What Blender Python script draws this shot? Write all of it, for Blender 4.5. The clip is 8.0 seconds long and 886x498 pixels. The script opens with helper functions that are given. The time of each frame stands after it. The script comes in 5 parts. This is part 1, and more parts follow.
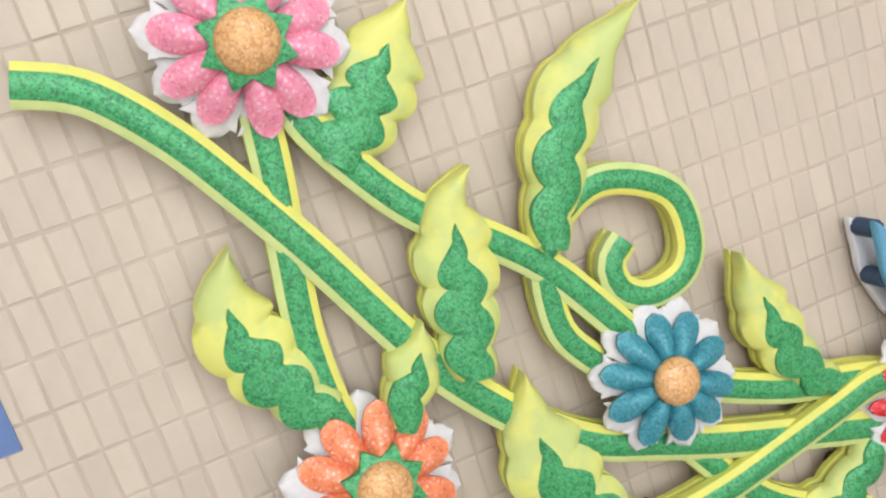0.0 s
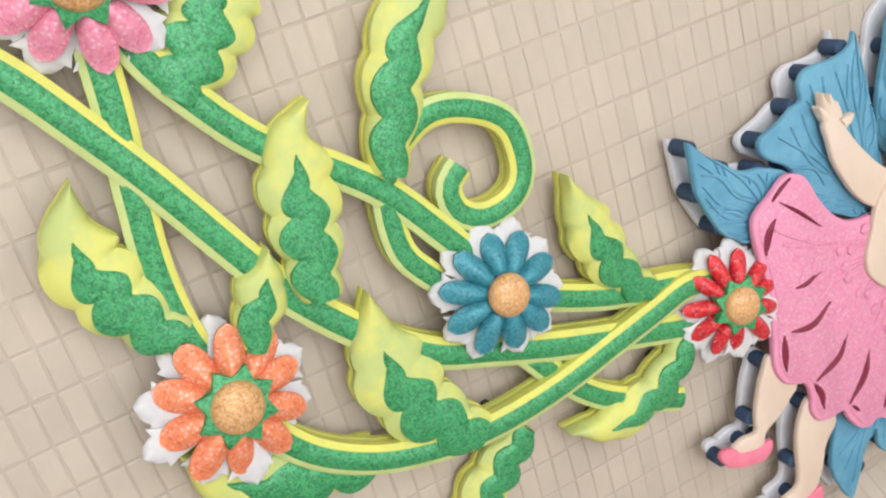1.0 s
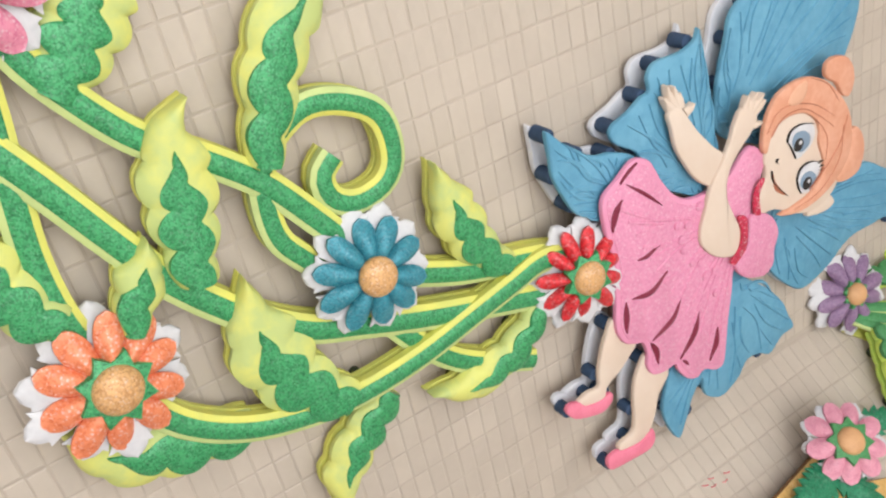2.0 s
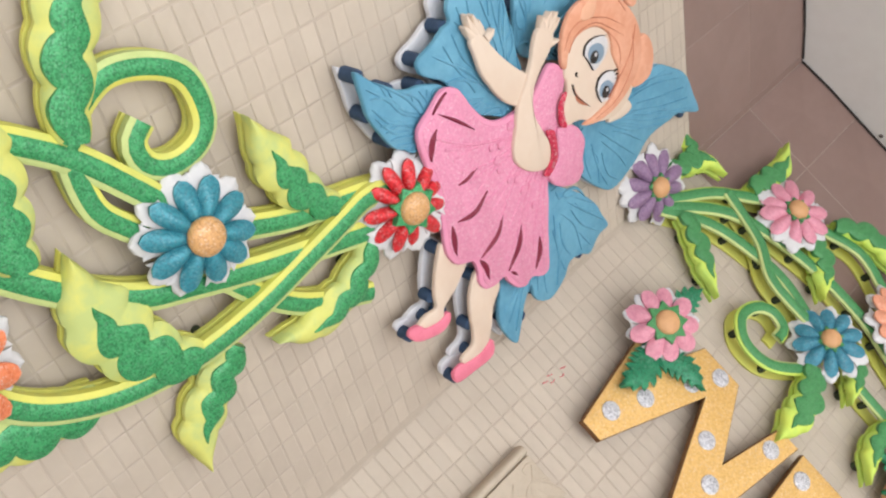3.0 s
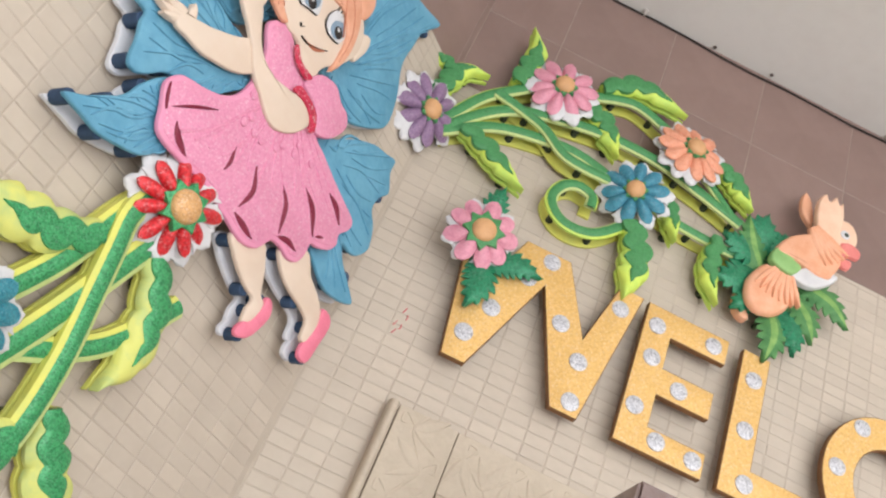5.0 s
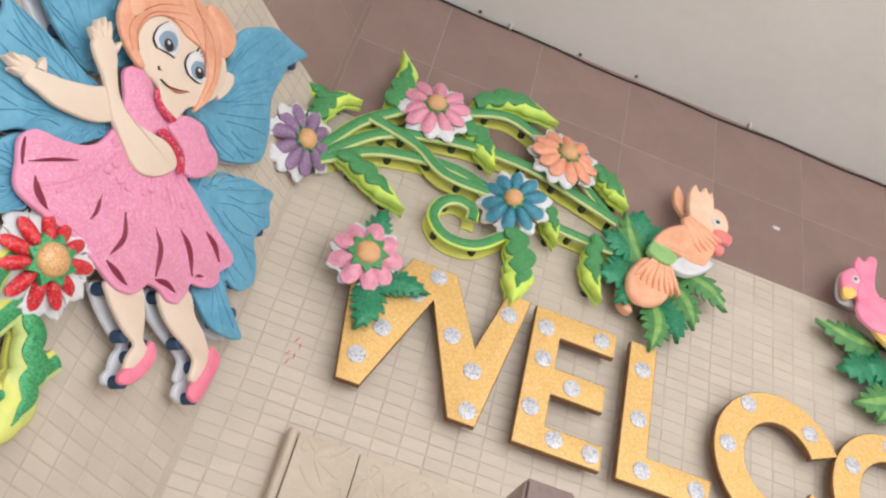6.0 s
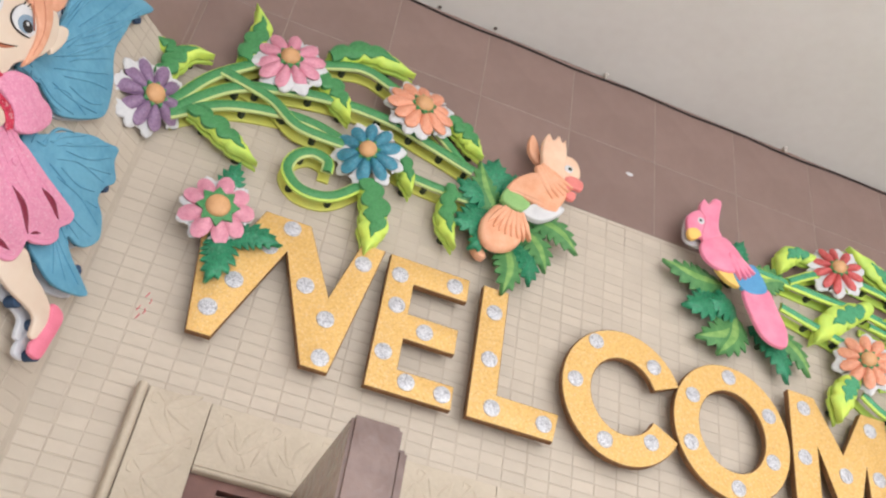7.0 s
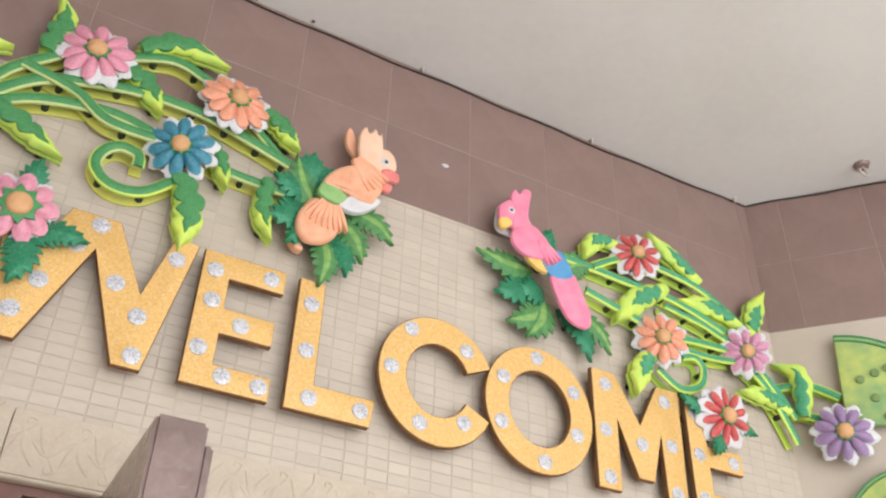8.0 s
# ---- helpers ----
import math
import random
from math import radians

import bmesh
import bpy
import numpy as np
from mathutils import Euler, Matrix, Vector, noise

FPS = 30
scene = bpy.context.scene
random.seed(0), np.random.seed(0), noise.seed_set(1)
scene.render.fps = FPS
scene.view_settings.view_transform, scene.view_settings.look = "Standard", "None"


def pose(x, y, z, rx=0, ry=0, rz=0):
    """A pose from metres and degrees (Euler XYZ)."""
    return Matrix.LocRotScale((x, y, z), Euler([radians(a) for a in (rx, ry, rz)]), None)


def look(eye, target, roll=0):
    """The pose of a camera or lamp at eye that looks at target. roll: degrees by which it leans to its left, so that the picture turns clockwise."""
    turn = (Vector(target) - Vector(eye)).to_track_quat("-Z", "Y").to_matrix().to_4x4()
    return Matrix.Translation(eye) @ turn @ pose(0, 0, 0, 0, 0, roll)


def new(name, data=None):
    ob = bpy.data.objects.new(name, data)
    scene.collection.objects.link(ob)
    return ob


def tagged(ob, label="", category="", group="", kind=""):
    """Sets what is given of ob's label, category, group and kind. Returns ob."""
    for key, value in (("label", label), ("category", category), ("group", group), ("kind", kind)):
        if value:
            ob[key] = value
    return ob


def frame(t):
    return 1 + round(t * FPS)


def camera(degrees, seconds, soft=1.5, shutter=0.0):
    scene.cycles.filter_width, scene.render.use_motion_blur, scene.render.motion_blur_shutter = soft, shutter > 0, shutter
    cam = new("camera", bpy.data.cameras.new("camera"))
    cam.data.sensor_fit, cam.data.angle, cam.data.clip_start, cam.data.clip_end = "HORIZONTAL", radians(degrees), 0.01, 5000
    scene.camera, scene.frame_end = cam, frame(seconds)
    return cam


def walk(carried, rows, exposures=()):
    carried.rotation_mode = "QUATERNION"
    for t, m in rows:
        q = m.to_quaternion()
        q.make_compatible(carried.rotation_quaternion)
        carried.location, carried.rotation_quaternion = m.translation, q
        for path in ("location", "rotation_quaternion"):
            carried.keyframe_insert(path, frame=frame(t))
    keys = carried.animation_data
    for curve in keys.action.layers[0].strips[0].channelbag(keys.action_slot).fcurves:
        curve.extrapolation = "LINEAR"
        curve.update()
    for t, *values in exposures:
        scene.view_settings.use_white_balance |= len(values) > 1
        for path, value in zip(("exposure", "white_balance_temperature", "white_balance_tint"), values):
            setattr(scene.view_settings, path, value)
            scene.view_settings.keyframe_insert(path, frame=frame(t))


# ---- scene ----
from mathutils.geometry import tessellate_polygon

cam = camera(51.51, 8.0, soft=2.25)
ROWS = [
    (0, -0.0068, -1.4844, 1.5214, 122.880, -65.556, 4.732),
    (0.5, 0.0150, -1.5122, 1.5363, 126.038, -62.774, -1.924),
    (1, 0.0161, -1.5475, 1.5462, 128.019, -59.941, -7.963),
    (2.3, -0.0536, -1.6804, 1.5567, 134.141, -52.627, -24.257),
    (2.5, -0.0594, -1.6903, 1.5572, 134.202, -50.319, -25.914),
    (3, -0.0426, -1.7072, 1.5618, 131.140, -42.995, -24.828),
    (3.5, -0.0213, -1.6916, 1.5682, 128.618, -36.817, -21.498),
    (4, 0.0053, -1.6793, 1.5752, 127.134, -29.585, -18.457),
    (4.5, 0.0333, -1.6722, 1.5769, 126.438, -24.637, -17.692),
    (6, 0.1311, -1.7329, 1.5754, 128.039, -12.695, -17.977),
    (6.5, 0.1788, -1.7649, 1.5638, 128.300, -9.765, -18.895),
    (7, 0.2601, -1.8045, 1.5572, 126.069, -8.147, -21.330),
    (7.5, 0.2854, -1.8559, 1.5583, 126.332, -4.620, -24.432),
    (8, 0.2985, -1.8900, 1.5469, 125.612, -1.662, -28.634),
]
walk(cam, [(t, pose(x, y, z, rx, ry, rz)) for t, x, y, z, rx, ry, rz in ROWS])

# ---- light ----
world = bpy.data.worlds.new("world")
scene.world = world
world.use_nodes = True
wn = world.node_tree.nodes
sky = wn.new("ShaderNodeTexSky")
sky.sky_type, sky.sun_disc = "NISHITA", False
sky.sun_elevation, sky.sun_rotation = radians(40), radians(150)
world.node_tree.links.new(sky.outputs[0], wn["Background"].inputs[0])
wn["Background"].inputs[1].default_value = 0.1


def area_lamp(name, eye, target, sx, sy, watts, color):
    lamp = bpy.data.lights.new(name, "AREA")
    lamp.shape, lamp.size, lamp.size_y, lamp.energy, lamp.color = "RECTANGLE", sx, sy, watts, color
    ob = new(name, lamp)
    ob.matrix_world = look(eye, target)
    return ob


# added unseen lamps: one in the opening behind the camera, one below the ceiling
area_lamp("unseen_back_fill", (1.75, -4.42, 1.72), (1.6, 0.0, 2.85), 4.3, 2.9, 168, (0.938, 0.965, 0.99))
area_lamp("unseen_top_fill", (2.5, -2.6, 3.70), (2.6, -1.8, 0.0), 2.6, 2.2, 54, (0.938, 0.965, 0.99))

# ---- materials ----


def mat(name, color, rough=0.6, metal=0.0, coat=0.0):
    m = bpy.data.materials.new(name)
    m.use_nodes = True
    b = m.node_tree.nodes["Principled BSDF"]
    b.inputs["Base Color"].default_value = (*color, 1)
    b.inputs["Roughness"].default_value = rough
    b.inputs["Metallic"].default_value = metal
    b.inputs["Coat Weight"].default_value = coat
    return m


def textured(name, color, other, scale, rough=0.6, bump=0.1, fine=6.0, metal=0.0, contrast=(0.35, 0.65), dist=0.002):
    """Two-scale colour variation with fine relief."""
    m = mat(name, color, rough, metal)
    nt = m.node_tree
    b = nt.nodes["Principled BSDF"]
    tc = nt.nodes.new("ShaderNodeTexCoord")
    n1, n2 = nt.nodes.new("ShaderNodeTexNoise"), nt.nodes.new("ShaderNodeTexNoise")
    n1.inputs["Scale"].default_value, n1.inputs["Detail"].default_value = scale, 4
    n2.inputs["Scale"].default_value, n2.inputs["Detail"].default_value = scale * fine, 3
    add = nt.nodes.new("ShaderNodeMath")
    add.operation = "MULTIPLY_ADD"
    add.inputs[1].default_value = 0.4
    ramp = nt.nodes.new("ShaderNodeMapRange")
    ramp.inputs[1].default_value, ramp.inputs[2].default_value = contrast[0] + 0.2, contrast[1] + 0.2
    mix = nt.nodes.new("ShaderNodeMix")
    mix.data_type = "RGBA"
    mix.inputs[6].default_value, mix.inputs[7].default_value = (*color, 1), (*other, 1)
    bp = nt.nodes.new("ShaderNodeBump")
    bp.inputs["Strength"].default_value, bp.inputs["Distance"].default_value = bump, dist
    for a, c in ((tc.outputs["Object"], n1.inputs["Vector"]), (tc.outputs["Object"], n2.inputs["Vector"]), (n2.outputs[0], add.inputs[0]),
                 (n1.outputs[0], add.inputs[2]), (add.outputs[0], ramp.inputs[0]), (ramp.outputs[0], mix.inputs[0]),
                 (mix.outputs[2], b.inputs["Base Color"]), (n2.outputs[0], bp.inputs["Height"]), (bp.outputs[0], b.inputs["Normal"])):
        nt.links.new(a, c)
    return m


def glitter(name, color, dark, scale=300.0, rough=0.4, metal=0.15, bump=0.7, spark=0.5):
    """Glitter foam: tiny flakes, each with its own shade and tilt; glints painted as pale flakes."""
    m = mat(name, color, rough, metal)
    nt = m.node_tree
    b = nt.nodes["Principled BSDF"]
    tc = nt.nodes.new("ShaderNodeTexCoord")
    v = nt.nodes.new("ShaderNodeTexVoronoi")
    v.inputs["Scale"].default_value = scale
    n = nt.nodes.new("ShaderNodeTexNoise")
    n.inputs["Scale"].default_value, n.inputs["Detail"].default_value = 120, 3
    sep = nt.nodes.new("ShaderNodeSeparateColor")
    add = nt.nodes.new("ShaderNodeMath")
    add.operation = "MULTIPLY_ADD"
    add.inputs[1].default_value = 0.9
    ramp, glint = nt.nodes.new("ShaderNodeMapRange"), nt.nodes.new("ShaderNodeMapRange")
    ramp.inputs[1].default_value, ramp.inputs[2].default_value = 0.4, 1.2
    glint.inputs[1].default_value, glint.inputs[2].default_value, glint.inputs[4].default_value = 0.78, 0.98, spark
    mix, pale = nt.nodes.new("ShaderNodeMix"), nt.nodes.new("ShaderNodeMix")
    mix.data_type = pale.data_type = "RGBA"
    mix.inputs[6].default_value, mix.inputs[7].default_value = (*dark, 1), (*color, 1)
    pale.inputs[7].default_value = (*[0.35 * c + 0.6 for c in color], 1)
    bp = nt.nodes.new("ShaderNodeBump")
    bp.inputs["Strength"].default_value, bp.inputs["Distance"].default_value = bump, 0.002
    for a, c in ((tc.outputs["Object"], v.inputs["Vector"]), (tc.outputs["Object"], n.inputs["Vector"]), (v.outputs["Color"], sep.inputs[0]),
                 (sep.outputs[0], add.inputs[0]), (n.outputs[0], add.inputs[2]), (add.outputs[0], ramp.inputs[0]), (ramp.outputs[0], mix.inputs[0]),
                 (mix.outputs[2], pale.inputs[6]), (sep.outputs[2], glint.inputs[0]), (glint.outputs[0], pale.inputs[0]),
                 (pale.outputs[2], b.inputs["Base Color"]), (sep.outputs[1], bp.inputs["Height"]), (bp.outputs[0], b.inputs["Normal"])):
        nt.links.new(a, c)
    return m


def tile_material(name, color, other, rough, spread=0.25, scale=30.0):
    """Fired tile: each piece has its own shade, with faint clouding and relief."""
    m = textured(name, color, other, scale, rough, 0.15, 5.0)
    nt = m.node_tree
    b = nt.nodes["Principled BSDF"]
    mix = [n for n in nt.nodes if n.bl_idname == "ShaderNodeMix"][0]
    oi, ge = nt.nodes.new("ShaderNodeObjectInfo"), nt.nodes.new("ShaderNodeNewGeometry")
    add, fr = nt.nodes.new("ShaderNodeMath"), nt.nodes.new("ShaderNodeMath")
    fr.operation = "FRACT"
    mr = nt.nodes.new("ShaderNodeMapRange")
    mr.inputs[3].default_value, mr.inputs[4].default_value = 1 - spread / 2, 1 + spread / 2
    hsv = nt.nodes.new("ShaderNodeHueSaturation")
    for a, c in ((oi.outputs["Random"], add.inputs[0]), (ge.outputs["Random Per Island"], add.inputs[1]), (add.outputs[0], fr.inputs[0]),
                 (fr.outputs[0], mr.inputs[0]), (mr.outputs[0], hsv.inputs["Value"]), (mix.outputs[2], hsv.inputs["Color"]), (hsv.outputs[0], b.inputs["Base Color"])):
        nt.links.new(a, c)
    return m


M_TILE = tile_material("beige_mosaic", (0.535, 0.455, 0.375), (0.505, 0.427, 0.35), 0.5, 0.09, 14.0)
M_GROUT = textured("grout", (0.515, 0.438, 0.361), (0.44, 0.368, 0.301), 5, 0.9, 0.2)
M_BROWN = tile_material("brown_tile", (0.268, 0.178, 0.154), (0.238, 0.156, 0.134), 0.28, 0.1, 6.0)
M_JOINT = textured("pale_joint", (0.385, 0.305, 0.262), (0.30, 0.228, 0.196), 40, 0.9)
M_CEIL = textured("ceiling_paint", (0.69, 0.665, 0.64), (0.65, 0.62, 0.595), 2.5, 0.85, 0.08, 12.0)
M_FLOOR = textured("floor_stone", (0.68, 0.65, 0.61), (0.61, 0.58, 0.54), 3, 0.4, 0.05)
M_PLAIN = textured("plain_wall", (0.74, 0.71, 0.67), (0.69, 0.66, 0.62), 4, 0.8)
M_CARVE = textured("carved_stone", (0.545, 0.46, 0.365), (0.49, 0.41, 0.32), 18, 0.75, 0.35, 6.0, dist=0.004)
M_WOOD = textured("red_brown_wood", (0.20, 0.085, 0.065), (0.15, 0.06, 0.048), 9, 0.4, 0.2)
M_DARK = mat("dark_gap", (0.02, 0.015, 0.013), 0.8)
M_WRAP = textured("brown_film", (0.165, 0.105, 0.092), (0.235, 0.16, 0.142), 11, 0.25, 0.45, 3.0, dist=0.008)
M_LIME = textured("lime_foam", (0.55, 0.63, 0.25), (0.48, 0.57, 0.22), 28, 0.6, 0.12, 5)
M_YELL = textured("yellow_foam", (0.69, 0.66, 0.13), (0.61, 0.615, 0.14), 28, 0.55, 0.12, 5)
M_LEAF = textured("airbrushed_leaf_foam", (0.65, 0.65, 0.17), (0.50, 0.575, 0.20), 13, 0.55, 0.14, 5, contrast=(0.4, 0.6))
M_NEON = textured("bright_lime_foam", (0.62, 0.76, 0.12), (0.50, 0.70, 0.13), 20, 0.55, 0.12, 5)
M_JADE = glitter("jade_glitter", (0.075, 0.36, 0.18), (0.045, 0.24, 0.11), scale=420, rough=0.5, metal=0.05, bump=0.4, spark=0.05)
M_GREEN = glitter("green_glitter", (0.065, 0.385, 0.145), (0.014, 0.155, 0.052), scale=480, spark=0.1)
M_MOSS = glitter("moss_green_glitter", (0.07, 0.285, 0.095), (0.04, 0.19, 0.06), scale=420, rough=0.5, metal=0.05, bump=0.4, spark=0.05)
M_TEAL = glitter("dark_green_glitter", (0.025, 0.26, 0.125), (0.012, 0.14, 0.065), spark=0.1)
M_SPACER = textured("dark_spacer", (0.045, 0.06, 0.03), (0.02, 0.03, 0.02), 60, 0.8)
M_BLUESP = textured("navy_spacer", (0.035, 0.07, 0.14), (0.025, 0.05, 0.10), 60, 0.8)
M_WHITE = textured("white_foam", (0.67, 0.655, 0.665), (0.60, 0.585, 0.60), 30, 0.55, 0.1)
M_TAN = textured("tan_foam", (0.66, 0.36, 0.17), (0.56, 0.29, 0.13), 40, 0.55, 0.3)
M_BUTTON = glitter("copper_glitter", (0.74, 0.42, 0.18), (0.50, 0.235, 0.085), 420, spark=0.35)
M_GOLD = glitter("gold_glitter", (0.80, 0.50, 0.17), (0.66, 0.375, 0.105), 340, 0.5, 0.1, spark=0.25)
# brown letter sides, darkened so their shade sits in the colour
M_SHADED_SIDE = textured("shaded_brown_edge", (0.22, 0.10, 0.035), (0.16, 0.07, 0.025), 40, 0.7)
M_SILVER = glitter("silver_glitter", (0.66, 0.65, 0.69), (0.26, 0.26, 0.30), 380, 0.35, 0.2, spark=0.8)
M_PETAL = {
    "pink": glitter("pink_glitter", (0.85, 0.31, 0.43), (0.74, 0.19, 0.32), 360, spark=0.5),
    "orange": glitter("orange_glitter", (0.86, 0.27, 0.13), (0.72, 0.16, 0.06), 360, spark=0.45),
    "blue": glitter("blue_glitter", (0.05, 0.29, 0.37), (0.018, 0.16, 0.22), 480, spark=0.14),
    "red": glitter("red_glitter", (0.74, 0.03, 0.04), (0.44, 0.008, 0.014), 330, spark=0.32),
    "purple": glitter("purple_glitter", (0.31, 0.19, 0.32), (0.21, 0.12, 0.23), 400, 0.5, 0.08, spark=0.15),
    "coral": glitter("coral_glitter", (0.85, 0.38, 0.24), (0.72, 0.26, 0.15), 400, 0.5, 0.08, spark=0.15),
    "rose": glitter("rose_glitter", (0.76, 0.32, 0.41), (0.64, 0.22, 0.31), 400, 0.5, 0.08, spark=0.15),
    "mauve": glitter("mauve_glitter", (0.70, 0.34, 0.47), (0.52, 0.20, 0.33), 400, 0.5, 0.08, spark=0.15),
    "lilac": glitter("lilac_glitter", (0.36, 0.24, 0.41), (0.25, 0.15, 0.30), 400, 0.5, 0.08, spark=0.15),
    "brick": glitter("pale_red_glitter", (0.66, 0.12, 0.115), (0.50, 0.06, 0.06), 400, 0.5, 0.08, spark=0.15),
    "sea": glitter("sea_blue_glitter", (0.055, 0.27, 0.37), (0.03, 0.16, 0.24), 400, 0.5, 0.08, spark=0.15),
}

# ---- helpers of this scene ----
PHI_L, PHI_R, WIDE = radians(49.27), radians(48.71), 2.559
Z_BEIGE, Z_JOINT, Z_CEIL = 3.186, 3.464, 3.743


def wall_frame(ax, ay, ox, oy):
    """Axes of a wall: along it to the right, up, and out into the room."""
    return Matrix(((ax, 0, ay, ox), (ay, 0, -ax, oy), (0, 1, 0, 0), (0, 0, 0, 1)))


WALL = {
    "left": wall_frame(math.cos(PHI_L), math.sin(PHI_L), 0, 0),
    "centre": wall_frame(1, 0, 0, 0),
    "right": wall_frame(math.cos(PHI_R), -math.sin(PHI_R), WIDE, 0),
}


def thing(name, wall, a, z, label, category, group="", kind=""):
    ob = new(name)
    ob.empty_display_size = 0.05
    ob.matrix_world = WALL[wall] @ Matrix.Translation((a, z, 0))
    ob["origin_a"], ob["origin_z"] = a, z
    return tagged(ob, label, category, group, kind)


def mesh_of(name, bm, mats, smooth=True):
    me = bpy.data.meshes.new(name)
    bmesh.ops.recalc_face_normals(bm, faces=bm.faces)
    bm.to_mesh(me)
    bm.free()
    for m in mats if isinstance(mats, (list, tuple)) else [mats]:
        me.materials.append(m)
    if smooth:
        me.polygons.foreach_set("use_smooth", [True] * len(me.polygons))
        me.set_sharp_from_angle(angle=radians(40))
    return me


def part(name, bm, mats, parent, label="", smooth=True):
    """A bmesh in wall coordinates becomes one mesh under a thing."""
    ob = new(name, mesh_of(name, bm, mats, smooth) if isinstance(bm, bmesh.types.BMesh) else bm)
    ob.parent = parent
    top = parent
    if "origin_a" in top:
        ob.matrix_basis = Matrix.Translation((-top["origin_a"], -top["origin_z"], 0))
    if label:
        tagged(ob, label)
    return ob


def spline(pts, per=8, closed=False):
    """Catmull-Rom through the points."""
    p = [Vector(q) for q in pts]
    n = len(p)
    out = []
    for i in range(n if closed else n - 1):
        a, b, c, d = ((p[(i - 1) % n], p[i], p[(i + 1) % n], p[(i + 2) % n]) if closed else (p[max(i - 1, 0)], p[i], p[i + 1], p[min(i + 2, n - 1)]))
        for k in range(per):
            t = k / per
            out.append(0.5 * (2 * b + (c - a) * t + (2 * a - 5 * b + 4 * c - d) * t * t + (3 * b - a - 3 * c + d) * t ** 3))
    if not closed:
        out.append(p[-1])
    return out


def even(pts, n):
    """n + 1 points evenly along a line."""
    d = [0.0]
    for a, b in zip(pts, pts[1:]):
        d.append(d[-1] + (b - a).length)
    out, j = [], 0
    for i in range(n + 1):
        s = d[-1] * i / n
        while j < len(d) - 2 and d[j + 1] < s:
            j += 1
        f = (s - d[j]) / max(d[j + 1] - d[j], 1e-9)
        out.append(pts[j].lerp(pts[j + 1], min(max(f, 0), 1)))
    return out


def area2(o):
    return sum(a[0] * b[1] - b[0] * a[1] for a, b in zip(o, o[1:] + o[:1])) / 2


def inside(p, o):
    """Whether a point lies within a closed outline."""
    hit = False
    for a, b in zip(o, o[1:] + o[:1]):
        if (a[1] > p[1]) != (b[1] > p[1]) and p[0] < (b[0] - a[0]) * (p[1] - a[1]) / (b[1] - a[1]) + a[0]:
            hit = not hit
    return hit


def slab(bm, outline, z0, z1, edge=0.002, m_top=0, m_side=0):
    """A foam sheet cut to an outline, with a rounded front edge."""
    o = [Vector((q[0], q[1])) for q in outline]
    if area2(o) < 0:
        o.reverse()
    n = len(o)
    nor = []
    for i in range(n):
        t = (o[(i + 1) % n] - o[i - 1])
        t = t.normalized() if t.length > 1e-9 else Vector((1, 0))
        nor.append(Vector((-t.y, t.x)))
    rings = []
    for z, ins in ((z0, 0), (z1 - edge, 0), (z1 - edge * 0.3, edge * 0.35), (z1, edge)):
        rings.append([bm.verts.new((q.x + v.x * ins, q.y + v.y * ins, z)) for q, v in zip(o, nor)])
    for ra, rb in zip(rings, rings[1:]):
        for i in range(n):
            f = bm.faces.new((ra[i], ra[(i + 1) % n], rb[(i + 1) % n], rb[i]))
            f.material_index = m_side
    tris = tessellate_polygon([[Vector((q.x, q.y, 0)) for q in o]])
    for ring, mi in ((rings[-1], m_top), (rings[0], m_side)):
        for tri in tris:
            try:
                bm.faces.new([ring[k] for k in tri]).material_index = mi
            except ValueError:
                pass


def strip(bm, line, widths, z0, z1, dome, m_left=0, m_right=0, across=6):
    """A padded band along a line: widths per point, front raised by dome in the middle."""
    n = len(line)
    rows = []
    for i, p in enumerate(line):
        t = (line[min(i + 1, n - 1)] - line[max(i - 1, 0)]).normalized()
        nv = Vector((-t.y, t.x))
        w = widths[i] if isinstance(widths, (list, tuple)) else widths
        wl, wr = (w if isinstance(w, tuple) else (w / 2, w / 2))
        row = [bm.verts.new((*(p + nv * -wr), z0))]
        for j in range(across + 1):
            u = -1 + 2 * j / across
            h = (1 - abs(u) ** 2.6)
            row.append(bm.verts.new((*(p + nv * (u * (wl if u > 0 else wr))), z1 + dome * h - 0.002 * (abs(u) > 0.99))))
        row.append(bm.verts.new((*(p + nv * wl), z0)))
        rows.append(row)
    k = across + 3
    for ra, rb in zip(rows, rows[1:]):
        for j in range(k - 1):
            f = bm.faces.new((ra[j], ra[j + 1], rb[j + 1], rb[j]))
            f.material_index = m_left if j >= k // 2 else m_right
        bm.faces.new((ra[0], rb[0], rb[-1], ra[-1])).material_index = m_right
    bm.faces.new(rows[0]).material_index = m_right
    bm.faces.new(rows[-1]).material_index = m_right


def disc(bm, x, y, r, z0, z1, n=14, mi=0):
    slab(bm, [(x + r * math.cos(2 * math.pi * i / n), y + r * math.sin(2 * math.pi * i / n)) for i in range(n)], z0, z1, 0.001, mi, mi)


def box(bm, x0, x1, y0, y1, z0, z1):
    bmesh.ops.create_cube(bm, size=1, matrix=Matrix.Translation(((x0 + x1) / 2, (y0 + y1) / 2, (z0 + z1) / 2)) @ Matrix.Diagonal((x1 - x0, y1 - y0, z1 - z0, 1)))


def structure(name, bm, mats, wall=None, label="", category=""):
    ob = new(name, mesh_of(name, bm, mats, False))
    if wall:
        ob.matrix_world = WALL[wall]
    return tagged(ob, label, category, "", "structure")


# ---- the room ----
LEN = 2.2
DOOR_X0, DOOR_X1, DOOR_Z = 0.331, 2.228, 2.19
FRAME_W = 0.15

